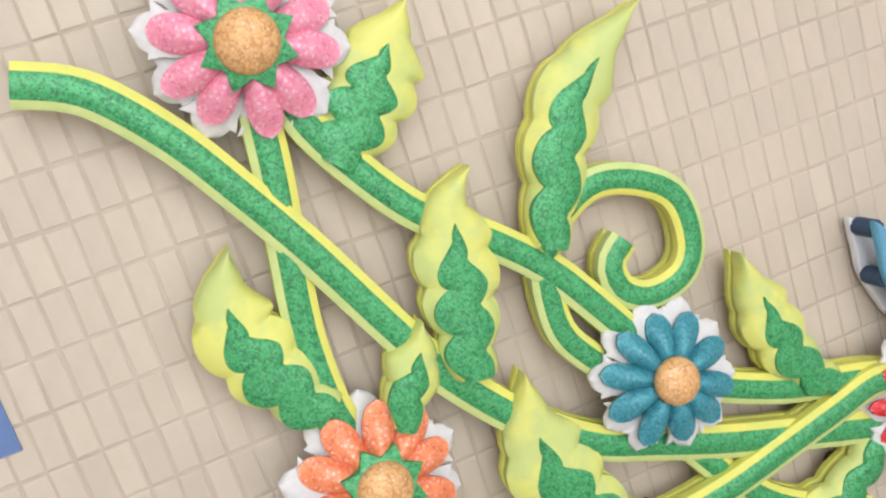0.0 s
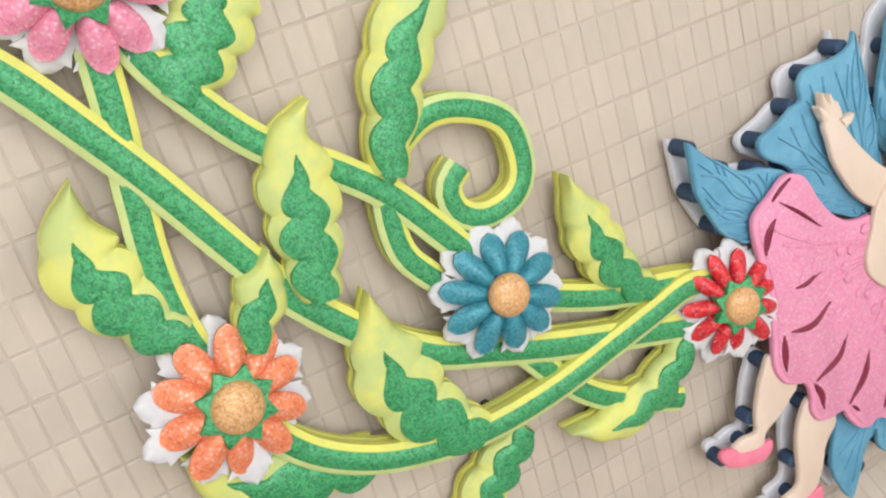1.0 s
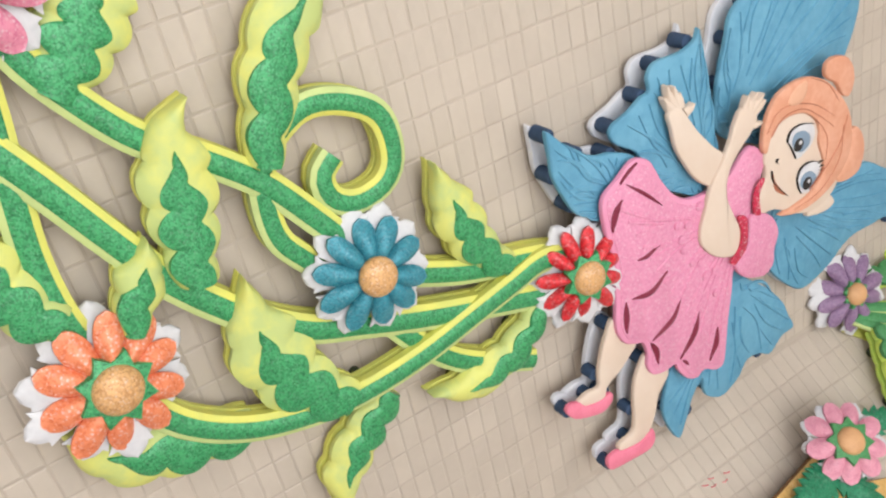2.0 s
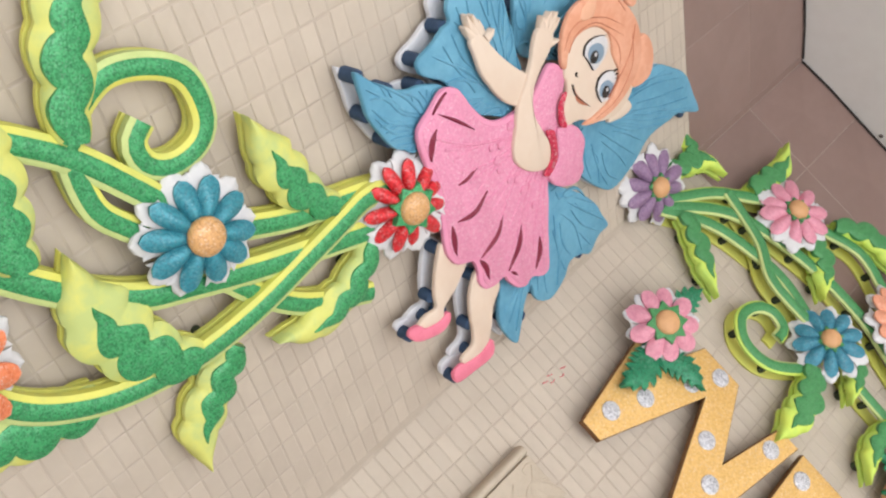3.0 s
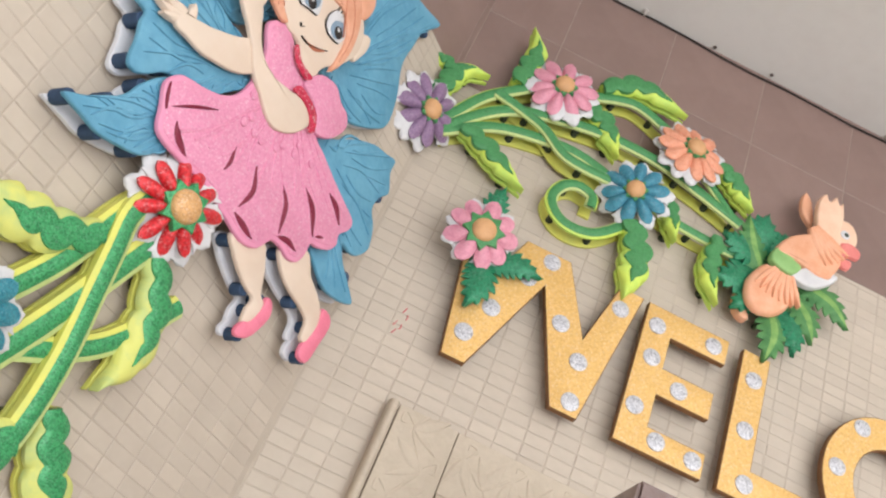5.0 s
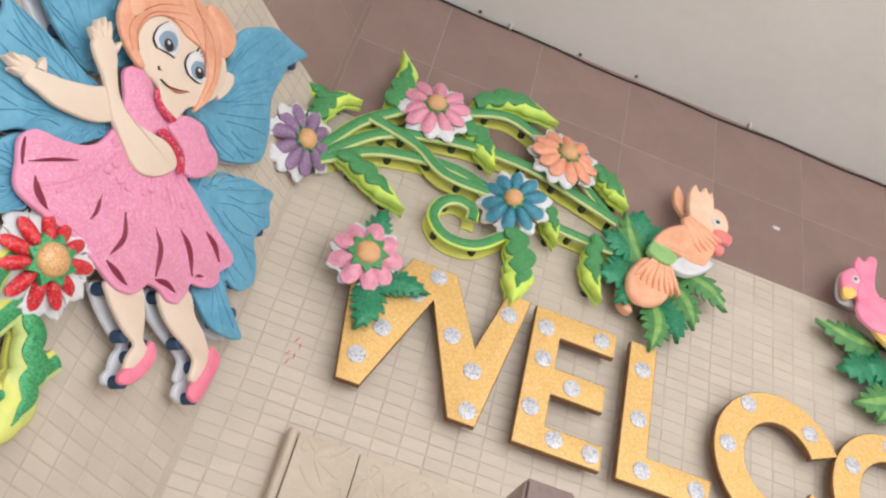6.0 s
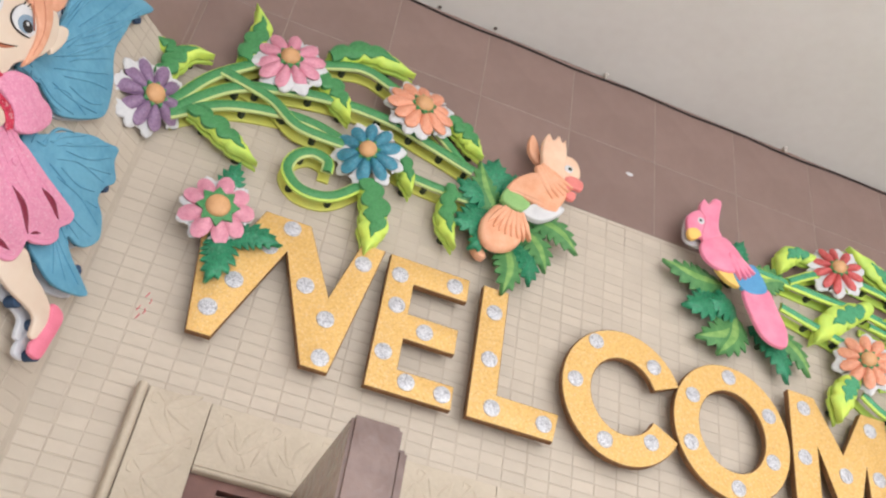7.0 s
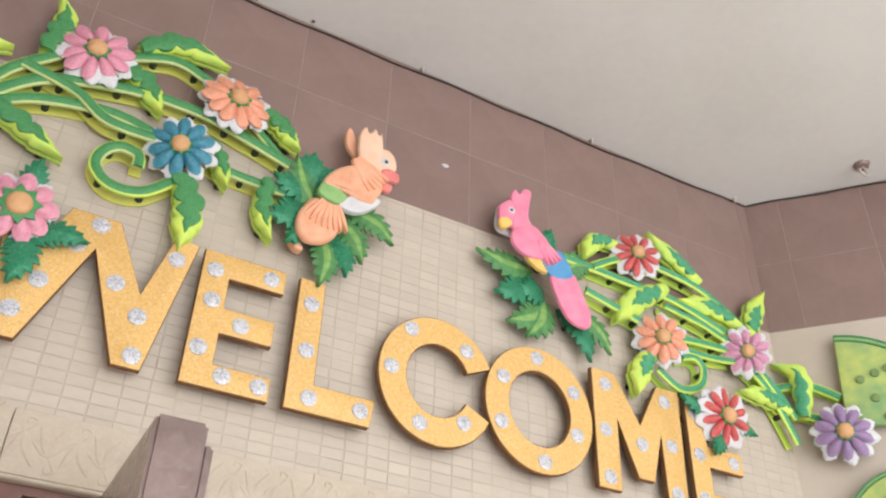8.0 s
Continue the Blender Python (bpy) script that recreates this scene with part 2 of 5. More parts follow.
bm = bmesh.new()
box(bm, -LEN, 0.06, 0, Z_CEIL + 0.2, -0.15, -0.0006)
wall_left = structure("wall_left", bm, M_GROUT, "left", "angled wall of beige mosaic tile under brown tiles", "wall")
bm = bmesh.new()
box(bm, -0.06, DOOR_X0, 0, Z_CEIL + 0.2, -0.15, -0.0006)
box(bm, DOOR_X1, WIDE + 0.06, 0, Z_CEIL + 0.2, -0.15, -0.0006)
box(bm, DOOR_X0, DOOR_X1, DOOR_Z, Z_CEIL + 0.2, -0.15, -0.0006)
wall_centre = structure("wall_centre", bm, M_GROUT, "centre", "beige mosaic tile wall with brown tiles above a doorway", "wall")
bm = bmesh.new()
box(bm, -0.06, LEN, 0, Z_CEIL + 0.2, -0.15, -0.0006)
wall_right = structure("wall_right", bm, textured("smooth_beige", (0.56, 0.475, 0.395), (0.52, 0.435, 0.36), 5, 0.6, 0.05), "right", "angled smooth beige wall under brown tiles", "wall")

XL, XR = -LEN * math.cos(PHI_L), WIDE + LEN * math.cos(PHI_R)
YL, YR, YB = -LEN * math.sin(PHI_L), -LEN * math.sin(PHI_R), -4.6
# unseen walls and floor close the room, kept pale to bounce light
bm = bmesh.new()
box(bm, XL - 0.15, XL, YB, YL, 0, Z_CEIL + 0.2)
structure("wall_side_west", bm, M_PLAIN, None, "unseen plain side wall, pale to bounce light", "wall")
bm = bmesh.new()
box(bm, XR, XR + 0.15, YB, YR, 0, Z_CEIL + 0.2)
structure("wall_side_east", bm, M_PLAIN, None, "unseen plain side wall, pale to bounce light", "wall")
# opening added only to hold the unseen back lamp
bm = bmesh.new()
box(bm, XL - 0.15, -0.7, YB - 0.15, YB, 0, Z_CEIL + 0.2)
box(bm, 3.97, XR + 0.15, YB - 0.15, YB, 0, Z_CEIL + 0.2)
box(bm, -0.7, 3.97, YB - 0.15, YB, 3.15, Z_CEIL + 0.2)
structure("wall_back", bm, M_PLAIN, None, "unseen plain back wall with an opening added for the lamp", "wall")
bm = bmesh.new()
box(bm, XL - 0.3, XR + 0.3, YB - 0.15, 0.3, -0.1, 0.0)
structure("floor", bm, M_FLOOR, None, "unseen stone floor of the hall, pale to bounce light", "floor")
bm = bmesh.new()
box(bm, -60, 60, -80, YB - 0.15, -0.3, -0.02)
structure("ground", bm, M_FLOOR, None, "unseen plain paved ground outside the back opening", "ground")
bm = bmesh.new()
box(bm, XL - 0.3, XR + 0.3, YB - 0.15, 0.3, Z_CEIL, Z_CEIL + 0.08)
structure("ceiling", bm, M_CEIL, None, "off-white painted board ceiling with screw heads", "ceiling")


def edge_cable(wall, a0, a1):
    """The dark gap and cable where the ceiling board meets the wall."""
    bm = bmesh.new()
    n = 24
    prev = None
    for i in range(n + 1):
        a = a0 + (a1 - a0) * i / n
        sag = -0.012 * math.sin(math.pi * i / n) + 0.004 * math.sin(i * 1.7) + 0.003 * math.sin(i * 0.6)
        ring = [bm.verts.new((a, Z_CEIL - 0.006 + sag + 0.003 * math.cos(k * math.pi / 3), 0.004 + 0.003 * math.sin(k * math.pi / 3))) for k in range(6)]
        if prev:
            for k in range(6):
                bm.faces.new((prev[k], prev[(k + 1) % 6], ring[(k + 1) % 6], ring[k]))
        prev = ring
    ob = new("edge_cable", mesh_of("edge_cable", bm, M_DARK))
    ob.matrix_world = WALL[wall]
    tagged(ob, "thin dark cable run along the ceiling edge", "cable")


edge_cable("left", -LEN, -0.01)
edge_cable("centre", 0.0, WIDE)
edge_cable("right", 0.01, LEN)

# door: carved frame, wooden lining, closed leaf and one open leaf
door = thing("door_1", "centre", (DOOR_X0 + DOOR_X1) / 2, 0, "red-brown wooden double door in a carved stone frame", "door", "", "structure")
bm = bmesh.new()
box(bm, DOOR_X0, DOOR_X0 + 0.06, 0, DOOR_Z, -0.10, 0.012)
part("jamb", bm, M_WOOD, door)
bm = bmesh.new()
box(bm, DOOR_X1 - 0.06, DOOR_X1, 0, DOOR_Z, -0.10, 0.012)
part("jamb", bm, M_WOOD, door)
bm = bmesh.new()
box(bm, DOOR_X0 + 0.06, DOOR_X1 - 0.06, DOOR_Z - 0.03, DOOR_Z, -0.10, 0.012)
box(bm, DOOR_X0 + 0.06, DOOR_X1 - 0.06, DOOR_Z - 0.075, DOOR_Z - 0.036, -0.10, -0.002)
part("head_lining", bm, M_WOOD, door)
bm = bmesh.new()
box(bm, DOOR_X0 + 0.06, DOOR_X1 - 0.06, 0, DOOR_Z - 0.079, -0.09, -0.03)
part("leaf", bm, M_WOOD, door)

bm = bmesh.new()
box(bm, 0.522, 0.606, 0.01, 2.164, 0.02, 0.513)
bmesh.ops.bevel(bm, geom=bm.edges[:], offset=0.006, segments=2, affect="EDGES")
open_leaf = thing("open_door_leaf", "centre", 0.565, 0.0, "door leaf standing open, wrapped in creased brown film", "door")
part("leaf", bm, M_WRAP, open_leaf)
bm = bmesh.new()
box(bm, 0.606, 0.624, 0.01, 2.136, 0.03, 0.495)
bmesh.ops.bevel(bm, geom=bm.edges[:], offset=0.005, segments=2, affect="EDGES")
part("film_flap", bm, M_WRAP, open_leaf, "loose fold of brown film")

frame_ob = thing("carved_door_frame", "centre", 0.26, 0.0, "beige stone door frame carved with leafy vines", "door frame", "", "structure")
FX0, FX1, FZ = DOOR_X0 - FRAME_W, DOOR_X1 + FRAME_W, 2.324


def vine_relief(bm, x0, x1, z0, z1, horizontal):
    """Low carved vine: a waving stem with pointed, domed leaves on both sides and a curled bud."""
    n = 3 if horizontal else 2
    long, wide = (x1 - x0, z1 - z0) if horizontal else (z1 - z0, x1 - x0)

    def place(u, v):
        p = ((u + 0.5) * long, v * wide)
        return Vector((x0 + p[0], (z0 + z1) / 2 + p[1])) if horizontal else Vector(((x0 + x1) / 2 + p[1], z0 + p[0]))

    def ridge(pts, r, rise, lens=1.0):
        ln = even(spline([place(*q) for q in pts], 6), 14)
        strip(bm, ln, [max(r * math.sin(math.pi * ((i + 0.6) / 15.2) ** lens), 0.0006) for i in range(15)], 0.025, 0.0264, rise, across=6)
    wave = [(-0.5 + k / (4 * n), 0.16 * math.sin(2 * math.pi * k / 4)) for k in range(4 * n + 1)]
    ln = even(spline([place(*q) for q in wave], 6), 50)
    strip(bm, ln, 0.007, 0.025, 0.0262, 0.0013, across=4)
    for k in range(2 * n):
        u, side = -0.5 + (k + 0.5) / (2 * n), 1 if k % 2 else -1
        du = 1 / (2 * n)
        ridge([(u, -0.16 * side), (u + 0.25 * du, 0.05 * side), (u + 0.6 * du, 0.34 * side)], 0.030, 0.0017, 0.8)
        ridge([(u, -0.14 * side), (u - 0.2 * du, 0.10 * side), (u - 0.45 * du, 0.30 * side)], 0.022, 0.0014, 0.8)
        ridge([(u + 0.1 * du, -0.18 * side), (u + 0.4 * du, -0.36 * side), (u + 0.1 * du, -0.40 * side), (u + 0.05 * du, -0.31 * side)], 0.008, 0.0012)


def frame_piece(x0, x1, z0, z1, horizontal):
    bm = bmesh.new()
    box(bm, x0, x1, z0, z1, -0.003, 0.026)
    bmesh.ops.bevel(bm, geom=bm.edges[:], offset=0.0012, segments=1, affect="EDGES")
    vine_relief(bm, x0, x1, z0, z1, horizontal)
    part("carved_block", bm, M_CARVE, frame_ob)


SPAN = DOOR_X1 - DOOR_X0 - 0.002
for i in range(6):
    x0 = DOOR_X0 + 0.001 + SPAN * i / 6
    frame_piece(x0 + 0.0003, x0 + SPAN / 6 - 0.0003, DOOR_Z + 0.001, FZ - 0.001, True)
for x0 in (FX0 + 0.024, DOOR_X1 + 0.001):
    for i in range(8):
        z0 = FZ * i / 8
        frame_piece(x0, x0 + FRAME_W - 0.0245, z0 + 0.0004, z0 + FZ / 8 - 0.0004, False)
for x0 in (FX0, FX1 - 0.022):
    bm = bmesh.new()
    strip(bm, [Vector((x0 + 0.011, 0.0)), Vector((x0 + 0.011, FZ))], 0.022, -0.003, 0.024, 0.012)
    part("edge_moulding", bm, M_CARVE, frame_ob)
bm = bmesh.new()
strip(bm, [Vector((DOOR_X0 + 0.002, DOOR_Z - 0.006)), Vector((DOOR_X1 - 0.002, DOOR_Z - 0.006))], 0.012, 0.013, 0.028, 0.006)
part("inner_moulding", bm, M_CARVE, frame_ob)

# ---- decorations: shared builders ----


def spacers(owner, line, z1, step=0.085, r=0.009):
    n = max(int(sum((b - a).length for a, b in zip(line, line[1:])) / step), 1)
    for i, p in enumerate(even(line, n)):
        if i in (0, n) and n > 1:
            continue
        bm = bmesh.new()
        disc(bm, p.x, p.y, r, 0.0, z1, 10)
        part("spacer", bm, M_SPACER, owner, "" if i > 1 else "dark round foam spacer")


def stem(wall, pts, w=0.054, lift=0.0, gap=0.005, label="", name="vine", group="vines", bright=False):
    """Two yellow-green foam bands held apart by dark spacers, with a green glitter band on the front."""
    lift += 0.014 if wall == "left" else 0.0
    line = spline(pts, 8)
    n = max(int(sum((b - a).length for a, b in zip(line, line[1:])) / 0.012), 10)
    line = even(line, n)
    c = line[n // 2]
    ob = thing(name, wall, c.x, c.y, label or "curving lime foam vine stem with green glitter strip", "vine", group)
    ws = [w] * (n + 1)
    far = wall != "left"
    thick = 0.008 if far else 0.014
    bm = bmesh.new()
    strip(bm, line, [q * 0.98 for q in ws], lift + 0.002, lift + (0.009 if far else 0.012), 0.001, 0, 0, 2)
    part("back_band", bm, M_NEON if bright else M_YELL, ob, "yellow foam backing")
    top = lift + 0.028 + gap - thick
    bm = bmesh.new()
    strip(bm, line, ws, top, top + thick, 0.003, 0, 1, 6)
    part("front_band", bm, [M_NEON, M_NEON] if bright else [M_NEON, M_LIME] if far else [M_YELL, M_LIME], ob)
    bm = bmesh.new()
    strip(bm, line, [q * (0.62 if bright else 0.72 if far else 0.6) for q in ws], top + thick - 0.002, top + thick + 0.0045, 0.0015, 0, 0, 4)
    part("glitter_band", bm, (M_JADE if bright else M_MOSS) if far else M_GREEN, ob, "green glitter strip")
    spacers(ob, line, top, 0.09, r=w * (0.3 if far else 0.2))
    return ob


def leaf(wall, pts, w, lift=0.012, lobes=3, inlay=(0.27, 1.0), side=0.045, gap=0.006, label="", group="vine leaves", material=None, cover=1.0):
    """Padded lime leaf, tip first, with a wavy green glitter inlay, on a second leaf shape behind it."""
    lift += 0.01 if wall == "left" else 0.0
    line = even(spline(pts, 10), 48)
    c = line[24]
    ob = thing("leaf_ornament", wall, c.x, c.y, label or "wavy yellow-green foam leaf with green glitter inlay", "leaf", group)

    def scallop(t, k, ph):
        return 1 - 0.24 * (1 - abs(math.sin(math.pi * (t * k + ph))) ** 0.7)

    def widths(scale, amp=1.0):
        out = []
        for i in range(49):
            t = i / 48
            env = min((t / 0.36) ** 1.0, 1) * (1 - 0.42 * max(t - 0.6, 0) / 0.4)
            out.append(tuple(max(w / 2 * scale * env * (1 + amp * (scallop(t, lobes + 1.4, ph) - 1)), 0.0008) for ph in (0.15, 0.6)))
        return out
    bm = bmesh.new()
    strip(bm, line, widths(1.0, 0.8), lift + 0.002, lift + 0.012, 0.001, 0, 0, 4)
    skin = material or (M_LEAF if wall == "left" else M_NEON)
    part("back_leaf", bm, M_YELL if wall == "left" else skin, ob, "yellow foam backing leaf")
    top = lift + 0.013 + gap
    bm = bmesh.new()
    strip(bm, line, widths(1.0), top, top + 0.01, 0.012, 0, 0, 10)
    part("front_leaf", bm, skin, ob)
    a, b = inlay
    seg = even([line[i] for i in range(49) if a <= i / 48 <= b] or line, 48)
    ws = []
    for i in range(49):
        t = i / 48
        env = max(min((t / 0.4) ** 0.9, 1), 0.02) * (1 - 0.3 * max(t - 0.7, 0) / 0.3)
        ws.append((w * cover * (0.34 - side) * env * (1 + 2.2 * (scallop(t, lobes + 0.4, 0.2) - 1)), w * cover * (0.34 + side) * env * (1 + 2.2 * (scallop(t, lobes + 0.4, 0.65) - 1))))
    bm = bmesh.new()
    strip(bm, seg, ws, top + 0.010, top + 0.0225, 0.0035, 0, 0, 6)
    part("glitter_inlay", bm, M_GREEN if wall == "left" else M_JADE if material else M_MOSS, ob, "green glitter inlay")
    spacers(ob, line[14:40], top, 0.08, r=0.011)
    return ob


def fern_leaf(wall, base, tip, w, off=0.03, material=None, heart=None, name="fern_leaf", bend=0.1, rise=0.02, group="cut foam leaves", label=""):
    """A saw-edged foam leaf, raised towards its tip."""
    b, t = Vector(base), Vector(tip)
    d = t - b
    nv = Vector((-d.y, d.x))
    line = even(spline([b, b + d * 0.5 + nv * bend, t], 8), 28)
    bm = bmesh.new()
    n = len(line)
    rows = []
    for i, p in enumerate(line):
        u = i / (n - 1)
        tv = (line[min(i + 1, n - 1)] - line[max(i - 1, 0)]).normalized()
        pv = Vector((-tv.y, tv.x))
        env = max(math.sin(math.pi * min(u * 0.92 + 0.1, 1)) ** 0.8, 0.02)
        saw = 0.6 + 0.46 * ((i % 4) / 3)
        h = off + rise * math.sin(u * 2.2)
        row = []
        for j in (-3, -2, -1, 0, 1, 2, 3):
            ww = w / 2 * env * (saw if abs(j) == 3 else 1) * (0, 0.22, 0.6, 1)[abs(j)] * (1 if j > 0 else -1)
            row.append(bm.verts.new((*(p + pv * ww + tv * ((0.09 * w if i % 4 == 3 else 0.0) * (abs(j) == 3) - abs(j) * 0.002)), h - 0.003 * abs(j) + 0.002 * (abs(j) == 1))))
        rows.append(row)
    for ra, rb in zip(rows, rows[1:]):
        for j in range(6):
            f = bm.faces.new((ra[j], ra[j + 1], rb[j + 1], rb[j]))
            f.material_index = 1 if j in (2, 3) and heart else 0
    low = bmesh.ops.extrude_face_region(bm, geom=bm.faces[:])
    for v in low["geom"]:
        if isinstance(v, bmesh.types.BMVert):
            v.co.z -= 0.004
    c = line[n // 2]
    ob = thing(name, wall, c.x, c.y, label or ("saw-edged dark green glitter foam leaf" if not heart else "saw-edged green foam leaf with a lime heart"), "leaf", group)
    part("blade", bm, [material or M_TEAL, heart or material or M_TEAL], ob)
    bm = bmesh.new()
    disc(bm, b.x + d.x * 0.3, b.y + d.y * 0.3, 0.007, 0, off, 8)
    part("peg", bm, M_SPACER, ob)
    return ob


PETALS = {}


def petal_mesh(key, length, width, material, dome, cup, notch):
    """One petal along +y from the flower's middle; shared by all petals of the flower."""
    bm = bmesh.new()
    n, m = 16, 6
    rows = []
    for i in range(n + 1):
        t = i / n
        ww = width / 2 * max(0.24 + 0.76 * math.sin(math.pi / 2 * t / 0.66) ** 1.2 if t < 0.66 else math.sqrt(max(1 - ((t - 0.66) / 0.34) ** 2, 0)), 0.04)
        row = []
        for j in range(m + 1):
            u = -1 + 2 * j / m
            y = length * t
            if notch and i == n - 4 and abs(u) > 0.9:
                ww *= 1.22
                y += notch * 0.5
            row.append(bm.verts.new((ww * u, y, dome * (1 - u * u) * math.sin(math.pi * min(t + 0.06, 1)) + cup * (t ** 2) + (0.35 * cup * u * u * t if notch else 0))))
        rows.append(row)
    for ra, rb in zip(rows, rows[1:]):
        for j in range(m):
            bm.faces.new((ra[j], ra[j + 1], rb[j + 1], rb[j]))
    low = bmesh.ops.extrude_face_region(bm, geom=bm.faces[:])
    for v in low["geom"]:
        if isinstance(v, bmesh.types.BMVert):
            v.co.z -= 0.003 if notch else 0.004
    return mesh_of(key, bm, material)


def flower(wall, a, z, r, color, label, n=10, off=0.058, tilt=(0.0, 0.0), spin=0.0, slim=1.0, star=8, white=1.0, star_r=0.47, cup=0.012, tips=False, big=False):
    """Daisy of white foam petals under padded glitter petals, with a green star and a domed button."""
    ob = new("flower")
    ob.empty_display_size = 0.05
    ob.matrix_world = WALL[wall] @ Matrix.Translation((a, z, off)) @ pose(0, 0, 0, tilt[0], tilt[1], 0)
    tagged(ob, label, "flower", "foam flowers")
    rng = random.Random(int(a * 1000) + int(z * 777))
    wl, cl = r * white * 0.96, r * 0.82
    if tips:
        wl, cl, slim, star_r = r * 0.97, r * 0.85, slim * 0.98, 0.34
    knob = 0.25 if tips else 0.30
    if big:
        wl, cl, slim, star_r, knob = r * 0.96, r * 0.93, 1.25, 0.56, 0.32
    mw = petal_mesh("white_petal", wl, r * (0.46 if slim < 0.9 else 0.40) if tips else r * 0.41, M_WHITE, 0.004, -cup, r * (0.07 if tips else 0.14))
    mc = petal_mesh("petal", cl, r * (0.37 if tips else 0.345) * slim, M_PETAL[color], r * 0.13, -cup * 0.6, 0)
    for i in range(n):
        ang = spin + 360 * i / n
        for name, me, h, da in (("white_petal", mw, 0.005 if tips else 0.0, rng.uniform(-8, 8) if tips else 6), ("petal", mc, 0.009, 0)):
            p = new(name, me)
            p.parent = ob
            p.matrix_basis = pose(0, 0, h + rng.uniform(0, 0.002), 0, 0, ang + da + rng.uniform(-4, 4)) @ pose(0, r * 0.06, 0, rng.uniform(-3, 5), rng.uniform(-6, 6), 0) @ Matrix.Diagonal((rng.uniform(0.93, 1.05), rng.uniform(0.93, 1.04), 1, 1))
    bm = bmesh.new()
    pts = []
    for i in range(star * 2):
        rr = r * (star_r if i % 2 == 0 else star_r * 0.7)
        pts.append((rr * math.cos(math.pi * i / star + 0.2), rr * math.sin(math.pi * i / star + 0.2)))
    slab(bm, pts, 0.012, 0.012 + r * 0.14, 0.001)
    s = new("star", mesh_of("star", bm, M_MOSS if tips else M_GREEN))
    s.parent = ob
    tagged(s, "green glitter star")
    bm = bmesh.new()
    bmesh.ops.create_uvsphere(bm, u_segments=28, v_segments=14, radius=1, matrix=Matrix.Translation((0, 0, 0.012 + r * 0.13)) @ Matrix.Diagonal((r * knob, r * knob, r * 0.16, 1)))
    s = new("button", mesh_of("button", bm, M_TAN if tips else M_BUTTON))
    s.parent = ob
    tagged(s, "domed copper glitter centre")
    bm = bmesh.new()
    disc(bm, 0, 0, r * 0.22, -off, 0.0, 14)
    s = new("mount", mesh_of("mount", bm, M_SPACER))
    s.parent = ob
    s.matrix_basis = pose(0, 0, 0, 0, 0, 0)
    return ob


# ---- left wall garland (along the wall, negative to the left of the corner) ----
LW = "left"


def neg(*pts):
    return [(-a, z) for a, z in pts]


stem(LW, neg((1.137, 1.61), (1.071, 1.603), (1.021, 1.597), (0.947, 1.585), (0.864, 1.574), (0.786, 1.575), (0.727, 1.587)), 0.04)
stem(LW, neg((1.13, 1.63), (1.072, 1.644), (1.018, 1.673), (0.948, 1.724), (0.887, 1.796), (0.834, 1.848), (0.76, 1.898), (0.703, 1.933)), 0.04, lift=0.003)
stem(LW, neg((1.185, 1.404), (1.159, 1.461), (1.097, 1.517), (1.024, 1.563), (0.941, 1.61), (0.838, 1.662), (0.77, 1.699), (0.69, 1.762), (0.625, 1.836), (0.59, 1.91), (0.55, 2.005), (0.514, 2.11), (0.48, 2.21)), 0.043, lift=0.006, label="long lime foam vine stem with green glitter strip")
stem(LW, neg((0.834, 1.942), (0.813, 1.92), (0.78, 1.925), (0.761, 1.957), (0.769, 2.001), (0.802, 2.023), (0.859, 2.018), (0.893, 1.979), (0.908, 1.926), (0.889, 1.879), (0.859, 1.852), (0.817, 1.84), (0.762, 1.841), (0.721, 1.864), (0.673, 1.902)), 0.036, lift=0.0, label="lime foam tendril curled into a spiral", name="spiral_tendril")
stem(LW, neg((0.638, 1.984), (0.612, 2.027), (0.578, 2.105), (0.55, 2.207), (0.53, 2.26)), 0.039, lift=0.002)
stem(LW, neg((0.61, 1.93), (0.553, 1.964), (0.491, 2.005), (0.43, 2.066), (0.368, 2.178)), 0.038, lift=-0.001)
stem(LW, neg((0.66, 1.60), (0.587, 1.647), (0.539, 1.706), (0.509, 1.776), (0.491, 1.871), (0.496, 1.979), (0.517, 2.087), (0.532, 2.159), (0.543, 2.211), (0.535, 2.255)), 0.04, lift=0.014)
leaf(LW, neg((0.980, 1.532), (0.946, 1.516), (0.898, 1.511), (0.837, 1.532), (0.779, 1.566)), 0.092)
leaf(LW, neg((0.978, 1.787), (0.951, 1.760), (0.916, 1.751), (0.850, 1.741), (0.758, 1.727)), 0.092, lift=0.022)
leaf(LW, neg((1.083, 2.024), (1.056, 1.984), (1.022, 1.940), (0.980, 1.905), (0.926, 1.881), (0.859, 1.852)), 0.085)
leaf(LW, neg((0.772, 2.072), (0.680, 2.094), (0.611, 2.120), (0.562, 2.158)), 0.078)
leaf(LW, neg((0.742, 1.779), (0.653, 1.774), (0.564, 1.801), (0.489, 1.860)), 0.108, lift=0.02)
leaf(LW, neg((0.84, 1.69), (0.80, 1.672), (0.735, 1.635)), 0.062, lift=0.02, lobes=1)
leaf(LW, neg((0.421, 1.984), (0.394, 2.058), (0.410, 2.138), (0.461, 2.201)), 0.072, lift=0.012)
leaf(LW, neg((1.155, 1.78), (1.115, 1.745), (1.06, 1.70), (1.02, 1.66)), 0.105, lift=0.004)
leaf(LW, neg((0.655, 1.515), (0.59, 1.553), (0.553, 1.616), (0.52, 1.725)), 0.095, lift=0.004)
leaf(LW, neg((0.287, 1.809), (0.354, 1.826), (0.406, 1.871), (0.455, 1.931)), 0.08, lift=0.0)
flower(LW, -1.161, 1.615, 0.104, "pink", "large pink glitter foam daisy with white petals", off=0.062, spin=10, tilt=(4, 4))
